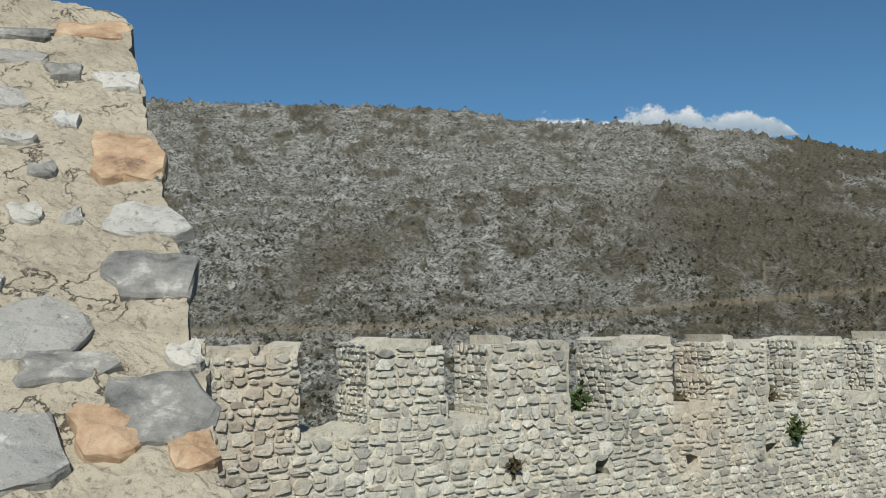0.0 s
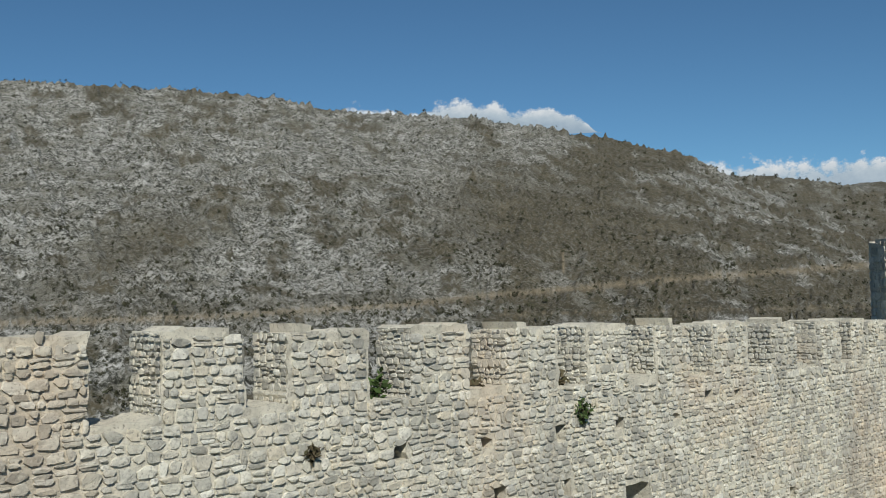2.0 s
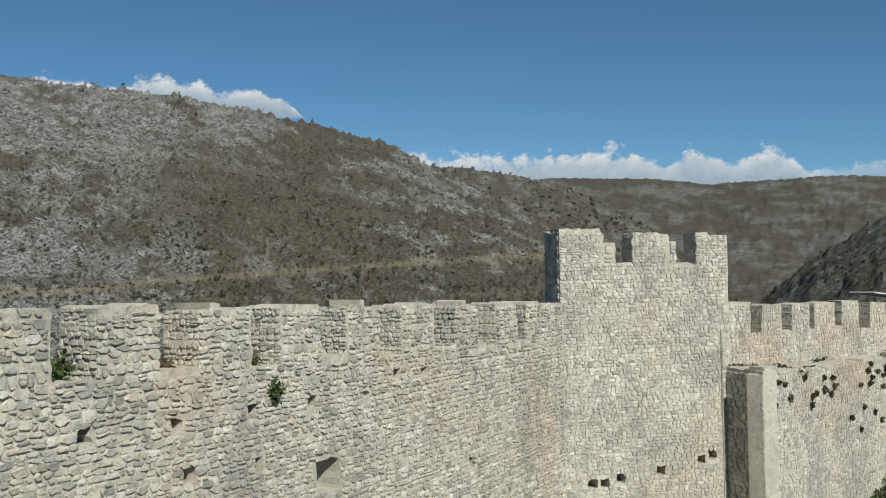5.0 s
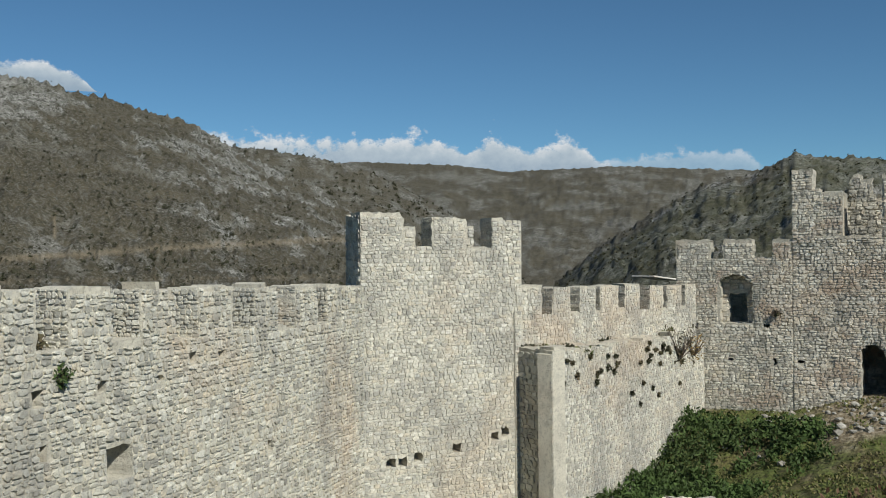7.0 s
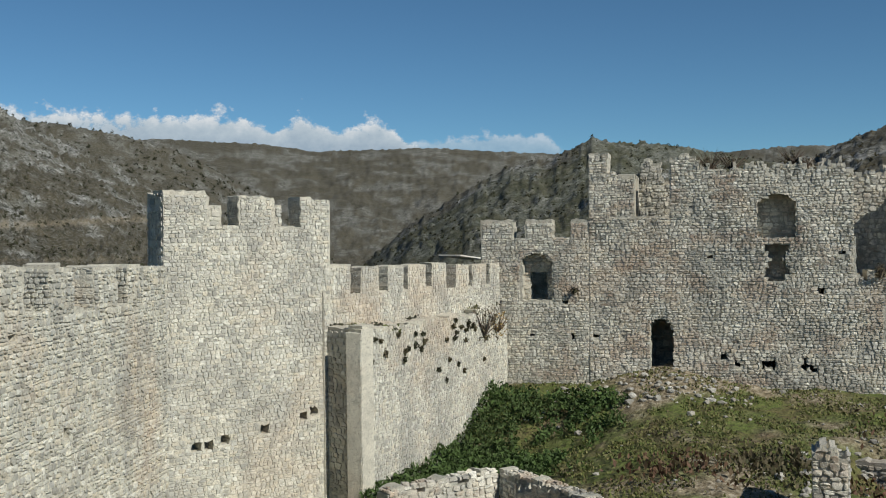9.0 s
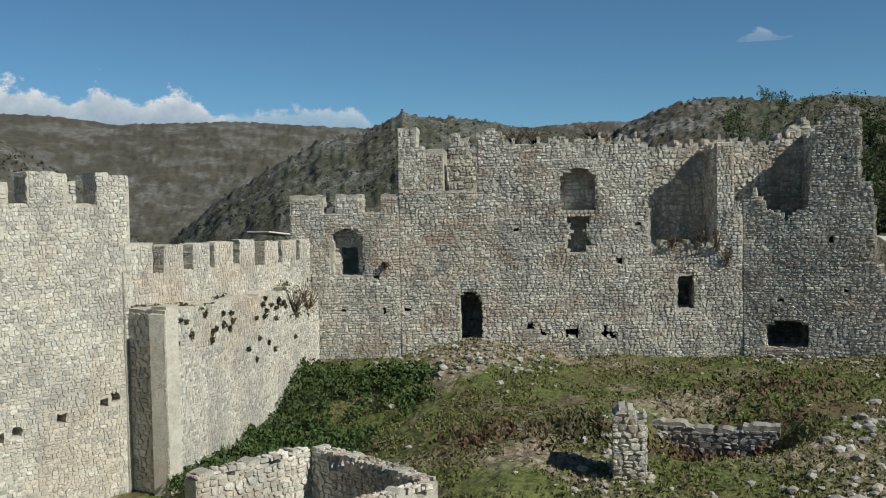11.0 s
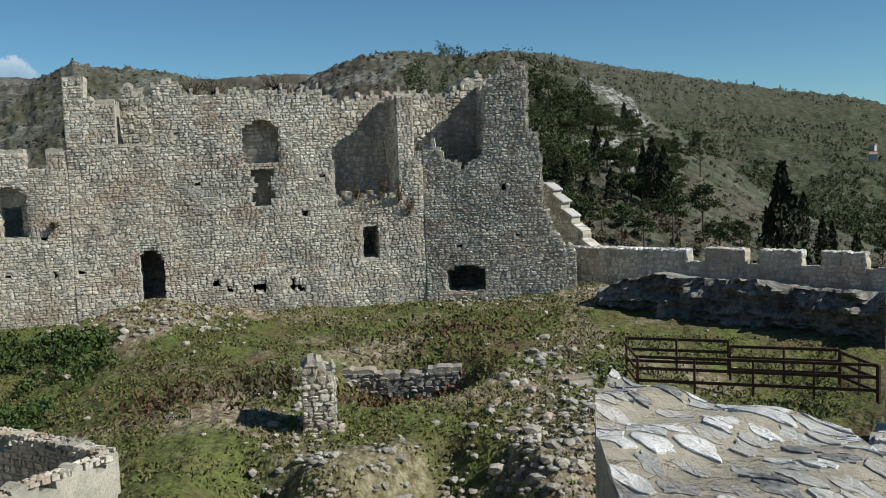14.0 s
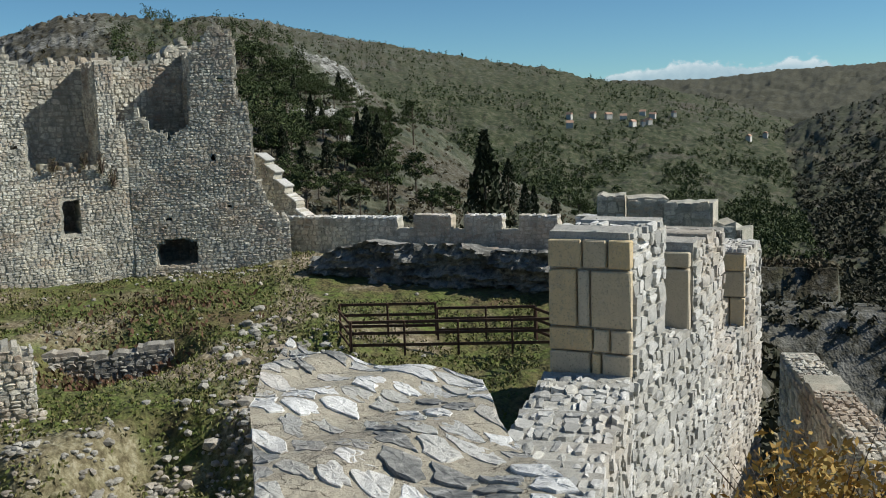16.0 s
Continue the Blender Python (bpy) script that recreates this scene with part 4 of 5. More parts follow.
def flagstones(owner, mats, place, length, width, pitch, keep, rise, seed, gap=0.014):
    """Flat broken stones bedded in mortar over a surface place(u, v) of the given length and width."""
    r = random.Random(seed)
    sites = []
    for _ in range(6000):
        p = (r.uniform(0, length), r.uniform(0, width))
        d0 = pitch * r.choice((0.62, 0.8, 1.0, 1.35))
        if all((p[0] - q[0]) ** 2 + (p[1] - q[1]) ** 2 > (0.5 * (d0 + q[2])) ** 2 for q in sites):
            sites.append((*p, d0))
    flat_sites = [q[:2] for q in sites]
    for i, (cx, cy) in enumerate(flat_sites):
        if r.random() > keep:
            continue
        poly = clip_cell(flat_sites, i, pitch * 0.85)
        if len(poly) < 3:
            continue
        n = 18
        per = [math.hypot(poly[(k + 1) % len(poly)][0] - p[0], poly[(k + 1) % len(poly)][1] - p[1]) for k, p in enumerate(poly)]
        cum = np.concatenate([[0], np.cumsum(per)])
        px, py = [p[0] for p in poly] + [poly[0][0]], [p[1] for p in poly] + [poly[0][1]]
        ts = (np.arange(n) + np.array([r.uniform(-.3, .3) for _ in range(n)])) / n * cum[-1]
        ring = np.stack([np.interp(ts % cum[-1], cum, px), np.interp(ts % cum[-1], cum, py)], 1) - (cx, cy)
        size = np.hypot(ring[:, 0], ring[:, 1])
        k_ = np.clip(1 - gap * np.array([r.uniform(0.5, 1.9) for _ in range(n)]) / np.maximum(size, 0.02), 0.4, 0.97)
        ring = ring * k_[:, None] + (cx, cy)
        ring[:, 0], ring[:, 1] = np.clip(ring[:, 0], 0.0, length), np.clip(ring[:, 1], 0.0, width)
        mid = ring.mean(0)
        hgt = rise * r.uniform(0.3, 1.4)
        tu, tv = r.uniform(-.035, .035), r.uniform(-.03, .03)
        V = []
        for sc, lift in ((1.04, -0.02), (1.0, hgt * 0.5), (0.94, hgt), (0.5, hgt)):
            for q in ring:
                w = mid + (q - mid) * sc
                x, y, z = place(min(max(w[0], 0), length), min(max(w[1], 0), width))
                V.append((x, y, z + lift + (r.uniform(-.0025, .0025) + tu * (w[0] - mid[0]) + tv * (w[1] - mid[1]) if lift > 0 else 0)))
        x, y, z = place(*np.clip(mid, 0, (length, width)))
        V.append((x, y, z + hgt))
        F = []
        for k in range(3):
            for j in range(n):
                a, b = k * n + j, k * n + (j + 1) % n
                F += [(a, b, b + n), (a, b + n, a + n)]
        F += [(3 * n + j, 3 * n + (j + 1) % n, 4 * n) for j in range(n)]
        V, F = np.array(V), np.array(F)
        e1, e2 = V[F[-1][1]] - V[F[-1][0]], V[F[-1][2]] - V[F[-1][0]]
        if np.cross(e1, e2)[2] < 0:
            F = F[:, ::-1]
        c0 = V.mean(0)
        ob = new("stone", mesh_arrays("stone", V - c0, F, r.choice(mats)))
        ob.location = c0
        ob.parent = owner


flagstones(slab, (stone_white,) * 3 + (stone_pale,) * 3 + (grey_stone,), lambda u, v: slab_point(u / 2.5, v / 0.92), 2.5, 0.92, 0.13, 0.8, 0.006, 21, 0.012)

# outer parapet with ashlar-fronted merlons
WR = (stone_white, mortar_pale)
masonry("wall_21", (3.6, -0.72), (0.944, -0.33), 0.8, -9, -2.4, 0.0, 5.55, lambda u, z: z < -2.42 + 0.03 * math.sin(u * 11), WR, cell=0.1, size=0.16, seed=21, label="outer parapet wall of white and grey rubble", near=lambda u, z: u > 3.0 and z > -4, proud=0.022, wave=0.02, gap=0.024, wide=(0.7, 2.4))
m_n = [(0.0, 1.05, -1.16), (2.05, 3.6, -1.55), (4.98, 6.05, -2.0)]


def solid_n(u, z):
    if z < (-2.42 if u < 3.8 else -3.0 - 0.02 * (u - 3.8)):
        return True
    return any(a <= u <= b and z < t + 0.03 * math.sin(u * 9) for a, b, t in m_n)


ON, DN = (8.82, -2.55), (0.848, -0.53)
n_wall = masonry("wall_22", ON, DN, 0.78, -11, -1.1, 0.0, 6.08, solid_n, WR, cell=0.1, size=0.16, seed=22, label="outer castle wall of white rubble with ochre-faced merlons", near=lambda u, z: z > -3.6 and u < 5, proud=0.024, wave=0.02, gap=0.024, wide=(0.7, 2.4))
dn = np.array(DN) / np.hypot(*DN)
nn_ = np.array((dn[1], -dn[0]))
# top stones of wall strip and merlons
for (u0, u1, zt, o_, d_, wd, sd) in ((0.2, 5.4, -2.41, (3.6, -0.72), (0.944, -0.33), 0.8, 31), (0.0, 1.05, -1.15, ON, DN, 0.78, 32), (2.05, 3.6, -1.54, ON, DN, 0.78, 33), (4.98, 6.05, -1.99, ON, DN, 0.78, 34), (1.05, 2.05, -2.41, ON, DN, 0.78, 35), (3.6, 4.98, -2.99, ON, DN, 0.78, 36)):
    dd = np.array(d_) / np.hypot(*d_)
    bk_ = np.array((-dd[1], dd[0]))
    st = np.array(o_) + dd * u0
    lay_stones(n_wall, stone_white, (st[0], st[1], zt), flat(dd), flat(bk_), (0, 0, 1), u1 - u0, 0.0, wd, lambda u, v: True, 0.13, 0.03, sd, parts=False, wide=(0.8, 2.4))


def ashlar_face(owner, u, zb, zt, rows, seed):
    """Dressed blocks on the face of a merlon that looks back along the wall."""
    r = random.Random(seed)
    st = np.array(ON) + dn * (u - 0.02)
    for z0, z1, cuts in rows:
        for a, b in zip(cuts[:-1], cuts[1:]):
            bm = bmesh.new()
            w = b - a
            box_bm(bm, Matrix.Identity(4), w - 0.022, 0.09 + r.uniform(0, .015), z1 - z0 - 0.022, 0.012)
            for v in bm.verts:
                v.co += Vector((r.uniform(-.005, .005), r.uniform(-.004, .004), r.uniform(-.005, .005)))
            ob = part("block", bm, ashlar, owner)
            c0 = st - nn_ * (a + b) / 2
            ob.matrix_world = Matrix.Translation((c0[0], c0[1], (z0 + z1) / 2)) @ pose(0, 0, 0, 0, 0, math.degrees(math.atan2(-nn_[1], -nn_[0])))


H1 = (-2.42, -1.16)
ashlar_face(n_wall, 0.0, *H1, [(-2.42, -2.2, (0.0, 0.28, 0.38, 0.78)), (-2.2, -1.98, (0.0, 0.2, 0.36, 0.78)), (-1.98, -1.45, (0.0, 0.38, 0.5, 0.78)), (-1.45, -1.18, (0.0, 0.22, 0.45, 0.78))], 1)
ashlar_face(n_wall, 2.05, -2.42, -1.55, [(-2.42, -1.75, (0.0, 0.4, 0.78)), (-1.75, -1.57, (0.0, 0.3, 0.78))], 2)
ashlar_face(n_wall, 4.98, -3.0, -2.0, [(-3.0, -2.6, (0.0, 0.2, 0.4, 0.78)), (-2.6, -2.25, (0.0, 0.45, 0.78)), (-2.25, -2.02, (0.0, 0.42, 0.78))], 3)

# farther merlons of the outer wall and the low spur wall
for i, (o_, e_, zt, zb) in enumerate((((24.75, -5.9), (24.55, -6.55), -2.25, -7), ((24.0, -6.5), (23.8, -7.45), -2.3, -7), ((23.4, -7.2), (22.9, -8.2), -2.35, -7), ((23.0, -8.1), (22.9, -8.75), -2.85, -7), ((25.0, -6.0), (22.9, -8.9), -3.0, -8))):
    dd = (e_[0] - o_[0], e_[1] - o_[1])
    masonry("wall_%d" % (23 + i), o_, dd, 1.0, zb, zt, 0.0, math.hypot(*dd), lambda u, z: True, GR, cell=0.14, size=0.2, seed=23 + i, label="merlon of the far stretch of outer wall" if i < 4 else "far stretch of grey outer wall", near=lambda u, z: False)
masonry("wall_28", (16.4, -7.1), (-0.967, 0.255), 0.55, -12, -4.1, 0.0, 9.5, lambda u, z: z < -4.3 + 0.06 * u, GR, cell=0.14, size=0.18, seed=28, label="low spur wall on the slope below the parapet", near=lambda u, z: False)

for nm, o_, d_, ln, zt, wd, rise_ in (("wall_28", (16.4, -7.1), (-0.967, 0.255), 9.5, -4.29, 0.55, 0.06),):
    dd = np.array(d_) / np.hypot(*d_)
    lay_stones(bpy.data.objects[nm], stone_grey, (o_[0], o_[1], zt), (dd[0], dd[1], rise_), flat((-dd[1], dd[0])), (0, 0, 1), ln, 0.0, wd, lambda u, v: True, 0.13, 0.03, 37, parts=False)
dd = np.array(DR) / np.hypot(*DR)
# pale stone on the boundary wall's top stands in for its sunlit edge
for a_, b_, zt in [(-0.4, 5.06, -4.3)] + [(a, b, -4.2) for a, b in merlons_r]:
    st = np.array(OR) + dd * a_
    lay_stones(bpy.data.objects["wall_15"], stone_pale, (st[0], st[1], zt), flat(dd), flat((-dd[1], dd[0])), (0, 0, 1), b_ - a_, 0.0, 0.6, lambda u, v: True, 0.2, 0.06, 38 + int(a_), parts=False)

# ---- courtyard ruins ----
pl = masonry("stone_pillar", (23.45, 8.45), (0.35, -0.94), 0.9, -8.0, -4.95, 0.0, 0.8, lambda u, z: z < -5.25 + 0.15 * math.sin(u * 6), GR, cell=0.1, size=0.17, seed=41, label="leaning ruined pillar of grey rubble on grass", near=lambda u, z: True, proud=0.05, kind="", category="pillar", jit=0.45)
masonry_side = np.array((23.45, 8.45)) + np.array((0.35, -0.94)) * 0.8
# white stone puts the sunlit look into the pillar's side facing the sun
lay_stones(pl, stone_white, (masonry_side[0], masonry_side[1], 0), (0.94, 0.35, 0), (0, 0, 1), (0.35, -0.94, 0), 0.9, -7.8, -5.25, lambda u, z: True, 0.17, 0.04, 42, parts=False)
LOW = [(16.6, 15.7), (19.85, 14.95), (19.3, 13.05), (18.5, 11.0), (15.9, 11.9)]
for i in range(4):
    p, q = LOW[i], LOW[i + 1]
    dd = (q[0] - p[0], q[1] - p[1])
    masonry("wall_%d" % (29 + i), p, dd, 0.45, -9.6, -5.9, 0.0, math.hypot(*dd), (lambda k: lambda u, z: z < -6.02 + 0.08 * math.sin(u * 5 + k) - (0.25 if k == 1 and abs(u - 1.0) < 0.25 else 0))(i), GR, cell=0.12, size=0.18, seed=29 + i, label="low roofless ruin wall of grey rubble", near=lambda u, z: z > -7)
    lay_stones(bpy.data.objects["wall_%d" % (29 + i)], stone_grey, (p[0], p[1], -5.97), flat(np.array(dd) / np.hypot(*dd)), flat(np.array((-dd[1], dd[0])) / np.hypot(*dd)), (0, 0, 1), math.hypot(*dd), 0, 0.45, lambda u, v: True, 0.16, 0.05, 80 + i, parts=False)

# rocks


def unit_rock(seed):
    bm = bmesh.new()
    bmesh.ops.create_icosphere(bm, subdivisions=1, radius=0.5)
    r = random.Random(seed)
    for v in bm.verts:
        v.co *= r.uniform(0.7, 1.15)
    V = np.array([v.co[:] for v in bm.verts])
    F = np.array([[v.index for v in f.verts] for f in bm.faces])
    bm.free()
    return V, F


ROCKS = [unit_rock(i) for i in range(10)]


def scatter(name, units, spots, mat, label, category, kind="stuff", parent=None):
    """Joins copies of unit shapes at spots (x, y, z, sx, sy, sz, turn)."""
    VV, FF, base = [], [], 0
    for i, (x, y, z, sx, sy, sz, t) in enumerate(spots):
        U, F = units[i % len(units)]
        c, s = math.cos(t), math.sin(t)
        P = U * (sx, sy, sz)
        VV.append(np.stack([P[:, 0] * c - P[:, 1] * s + x, P[:, 0] * s + P[:, 1] * c + y, P[:, 2] + z], 1))
        FF.append(F + base)
        base += len(U)
    ob = new(name, mesh_arrays(name, np.concatenate(VV), np.concatenate(FF), mat))
    if parent:
        ob.parent = parent
    return tagged(ob, label, category, kind=kind)


rk = random.Random(5)
spots = []


def rubble(n, cx, cy, rx, ry, s0, s1):
    for _ in range(n):
        x, y = rk.gauss(cx, rx), rk.gauss(cy, ry)
        if (x - 32.0) * -0.906 + (y - 24.8) * -0.423 < 0.15:
            continue
        s = rk.uniform(s0, s1) * rk.choice((0.6, 1, 1, 1.5))
        spots.append((x, y, ground_z(x, y) + s * 0.12, s, s * rk.uniform(.6, 1), s * rk.uniform(.4, .8), rk.uniform(0, 6.28)))


gu = lambda u, w: (32.0 + 0.423 * u - 0.906 * w, 24.8 - 0.906 * u - 0.423 * w)
rubble(150, *gu(7.6, 1.8), 1.1, 1.5, 0.12, 0.3)
rubble(60, *gu(4.0, 1.2), 1.2, 1.0, 0.1, 0.22)
rubble(130, *gu(19.5, 1.0), 0.6, 2.2, 0.08, 0.2)
rubble(160, 22.8, 2.2, 1.8, 0.9, 0.12, 0.35)
rubble(120, 26.5, 1.6, 1.8, 0.5, 0.1, 0.28)
rubble(90, 27.5, 9.4, 1.6, 0.5, 0.15, 0.35)
rubble(160, 30, 8, 6, 6, 0.06, 0.2)
for i in range(900):
    az_, q_ = math.radians(rk.uniform(67, 92)), rk.gauss(21.8, 0.95)
    if 0.5 + 0.5 * math.sin(math.degrees(az_) * 1.7) > rk.random() * 0.8:
        rubble(1, q_ * math.sin(az_), q_ * math.cos(az_), 0.05, 0.05, 0.08, 0.24)
rubble(60, 29.8, 3.2, 1.2, 0.4, 0.12, 0.35)
rubble(40, 23.6, 8.2, 0.7, 0.6, 0.1, 0.3)
scatter("rubble", ROCKS, spots, rubble_stone, "fallen grey limestone rubble scattered over the grass", "rubble")


def rock_mass(name, p, q, ztop, zbot, depth, seed, label, mat=rock_mat):
    """A craggy ledge between two plan points, its face broken into blocks and strata."""
    p, q = np.array(p, float), np.array(q, float)
    L = np.hypot(*(q - p))
    d = (q - p) / L
    n = np.array((d[1], -d[0]))
    nu, nv = int(L / 0.09), 60
    U, W = np.meshgrid(np.linspace(0, L, nu + 1), np.linspace(0, 1, nv + 1), indexing="ij")
    face = np.clip(W / 0.6, 0, 1)
    top = np.clip((W - 0.6) / 0.4, 0, 1)
    zt = np.interp(U, np.linspace(0, L, len(ztop)), ztop) + 0.35 * (fbm(U * 0.8, W * 0, 4, 0.6, seed) - 0.5)
    Z = zbot + (zt - zbot) * face - 0.9 * top
    blk = fbm(U * 1.5, Z * 2.2, 5, 0.62, seed + 1)
    strat = np.abs(fbm(U * 0.35, Z * 4.0, 4, 0.55, seed + 2) - 0.5)
    out = 1.5 * (blk - 0.5) + 1.3 * strat + 0.25 * face + 0.12 * (fbm(U * 5, Z * 6, 3, 0.6, seed + 7) - 0.5)
    out = out * (1 - top) + (-depth * top)
    Z = Z + 0.3 * (fbm(U * 1.3, top * 4, 4, 0.6, seed + 3) - 0.5) * (W > 0.5)
    X = p[0] + d[0] * U + n[0] * out
    Y = p[1] + d[1] * U + n[1] * out
    V = np.stack([X, Y, Z], -1).reshape(-1, 3)
    i0 = (np.arange(nu)[:, None] * (nv + 1) + np.arange(nv)[None]).ravel()
    F = np.stack([i0, i0 + nv + 1, i0 + nv + 2, i0 + 1], 1)
    return tagged(new(name, mesh_arrays(name, V, F, mat)), label, "rock", kind="structure")


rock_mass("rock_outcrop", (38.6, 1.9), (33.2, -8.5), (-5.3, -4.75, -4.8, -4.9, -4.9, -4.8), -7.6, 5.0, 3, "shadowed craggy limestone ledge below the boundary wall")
masonry("wall_35", (31.2, 4.2), (-0.88, -0.48), 0.7, -8.0, -5.8, 0.0, 5.2, lambda u, z: z < -6.7 + 0.2 * math.sin(u * 2.1) + 0.1 * math.sin(u * 7) + 0.06 * math.sin(u * 19), (rubble_stone, rubble_stone), cell=0.09, size=0.16, seed=45, label="broken rock rim at the edge of the grass", near=lambda u, z: False, proud=0.09, jit=0.48)
# darker rubble stone here paints in the shade of the pit's back wall
masonry("wall_33", (29.6, 9.6), (0.15, -0.99), 0.6, -8.4, -6.4, 0.0, 3.9, lambda u, z: z < -6.82 + 0.12 * math.sin(u * 2.3), (rubble_stone, rubble_stone), cell=0.15, size=0.2, seed=43, label="rubble rim of the sunken pit", near=lambda u, z: False, proud=0.06)
masonry("wall_34", (25.3, 11.6), (0.93, -0.36), 0.5, -8.2, -6.5, 0.0, 4.4, lambda u, z: z < -6.75 + 0.1 * math.sin(u * 2.7), (rubble_stone, rubble_stone), cell=0.15, size=0.22, seed=44, label="low dry-stone bank beside the pit", near=lambda u, z: False, proud=0.07)

# ---- railing ----


def railing(p, q, posts, label, z0=-6.55):
    rail = tagged(new("railing"), label, "railing", "railings of the sunken yard")
    p, q = np.array(p, float), np.array(q, float)
    L = np.hypot(*(q - p))
    ang = math.degrees(math.atan2(q[1] - p[1], q[0] - p[0]))
    rail.matrix_world = pose(p[0], p[1], z0 + 0.12, 0, 0, ang)
    for i in range(posts):
        bm = bmesh.new()
        box_bm(bm, Matrix.Translation((L * i / (posts - 1), 0, 0.26)), 0.06, 0.06, 1.0, 0.006)
        part("post", bm, rust_steel, rail)
    for z in (0.06, 0.4, 0.72):
        bm = bmesh.new()
        box_bm(bm, Matrix.Translation((L / 2, 0.04, z)), L, 0.035, 0.085, 0.006)
        part("rail", bm, rust_steel, rail)
    return rail


railing((28.1, 0.4), (27.3, -5.6), 5, "rust-brown steel railing at the front of the sunken yard", -6.72)
railing((29.9, 0.75), (29.5, -2.1), 3, "rust-brown steel railing at the back of the sunken yard", -6.55)
railing((29.5, -2.15), (29.1, -5.0), 3, "rust-brown steel railing lower down behind the yard", -6.7)
railing((28.1, 0.42), (29.9, 0.75), 2, "short rust-brown steel end railing", -6.7)
railing((27.3, -5.65), (29.1, -5.05), 3, "short rust-brown steel end railing", -6.75)

# ---- vegetation ----


def leaf_cloud(n, seed, radius=(1, 1, 1), size=0.1, hollow=0.4, up=0.0):
    """n small leaf triangles and quads in a lumpy ellipsoid."""
    r = np.random.RandomState(seed)
    d = r.normal(size=(n, 3))
    d /= np.linalg.norm(d, axis=1)[:, None]
    lump = 1 + 0.35 * np.sin(d[:, 0] * 5 + seed) * np.cos(d[:, 2] * 4 + seed * 2) + 0.2 * np.sin(d[:, 1] * 9)
    rad = (hollow + (1 - hollow) * r.rand(n) ** 0.6) * lump
    c = d * rad[:, None] * np.array(radius)
    return leaf_quads(c, size, r, up)


def leaf_quads(c, size, r, up=0.0):
    n = len(c)
    a = r.normal(size=(n, 3))
    a[:, 2] += up * 2
    a /= np.linalg.norm(a, axis=1)[:, None]
    b = np.cross(a, r.normal(size=(n, 3)))
    b /= np.linalg.norm(b, axis=1)[:, None]
    s = size * r.uniform(0.5, 1.4, (n, 1))
    V = np.stack([c - a * s, c + b * s * 0.45, c + a * s, c - b * s * 0.45], 1).reshape(-1, 3)
    F = np.arange(4 * n).reshape(n, 4)
    return V, F


def bush(name, x, y, z, rad, mat, label, category, n=220, size=0.07, seed=0, twigs=0):
    V, F = leaf_cloud(n, seed, rad, size)
    base = new(name)
    base.location = (x, y, z)
    child("foliage", mesh_arrays("foliage", V + (0, 0, rad[2] * 0.6), F, mat), base)
    r = random.Random(seed)
    bm = bmesh.new()
    for i in range(twigs or 6):
        a, l = r.uniform(0, 6.28), r.uniform(0.6, 1.3)
        tip = Vector((math.cos(a) * rad[0] * l, math.sin(a) * rad[1] * l, rad[2] * r.uniform(0.7, 1.8)))
        m = Vector((0, 0, 0)).lerp(tip, 0.5)
        q = tip.to_track_quat("Z", "Y").to_matrix().to_4x4()
        bmesh.ops.create_cone(bm, segments=4, radius1=0.012 + 0.012 * rad[2], radius2=0.003, depth=tip.length, matrix=Matrix.Translation(m) @ q)
    tagged(part("branchwork", bm, bark_mat, base), kind="stuff")
    return tagged(base, label, category)


def on_wall(o, d, u, out=0.05):
    dd = np.array(d, float) / np.hypot(*d)
    p = np.array(o) + dd * u + np.array((dd[1], -dd[0])) * out
    return p[0], p[1]


bush("wall_bush", *on_wall(OA, DA, 8.5), -2.05, (0.17, 0.14, 0.2), ivy_leaf, "small green bush rooted in the curtain wall", "bush", 240, 0.05, 1)
bush("wall_bush", *on_wall(OA, DA, 2.95), -1.95, (0.09, 0.07, 0.1), dry_leaf, "dry weed tuft rooted in the curtain wall", "bush", 90, 0.05, 2)
bush("wall_bush", *on_wall(OA, DA, 4.35, -0.3), -1.32, (0.14, 0.14, 0.2), ivy_leaf, "green weed growing in a crenel", "bush", 130, 0.06, 3)
bush("wall_bush", *on_wall(OA, DA, 6.3, -0.3), -1.4, (0.14, 0.14, 0.12), dry_leaf, "dry weed growing in a crenel", "bush", 90, 0.06, 4)
bush("wall_bush", *on_wall(OA, DA, 8.35, -0.3), -1.45, (0.14, 0.14, 0.14), dry_leaf, "dry weed growing in a crenel", "bush", 90, 0.06, 5)
rv = random.Random(3)
for i in range(34):
    u = rv.uniform(0.4, 10.5)
    bush("wall_weed", *on_wall(OP, DP, u, 0.03), -2.95 - 0.03 * u - abs(rv.gauss(0, 0.9)), (rv.uniform(.06, .15), 0.07, rv.uniform(.05, .12)), rv.choice((dry_leaf, hill_shrub)), "dry weed tuft on the buttress face", "weed", 60, 0.06, 10 + i)
for i in range(12):
    bush("wall_weed", *on_wall(OP, DP, rv.uniform(0.5, 11), -rv.uniform(0.2, 1.5)), -2.95 - 0.02 * i, (0.4, 0.3, 0.13), rv.choice((dry_leaf, hill_shrub, grass_blade)), "weeds on top of the buttress", "weed", 160, 0.07, 60 + i)
bush("dry_shrub", *on_wall(OP, DP, 9.3, 0.1), -3.9, (0.9, 0.35, 0.75), dry_leaf, "leafless tangled shrub hanging on the buttress", "shrub", 240, 0.06, 80, 40)
bush("dry_shrub", *on_wall(OP, DP, 10.6, 0.12), -3.9, (0.6, 0.3, 0.55), russet_leaf, "russet dry shrub on the buttress", "shrub", 160, 0.05, 81, 30)
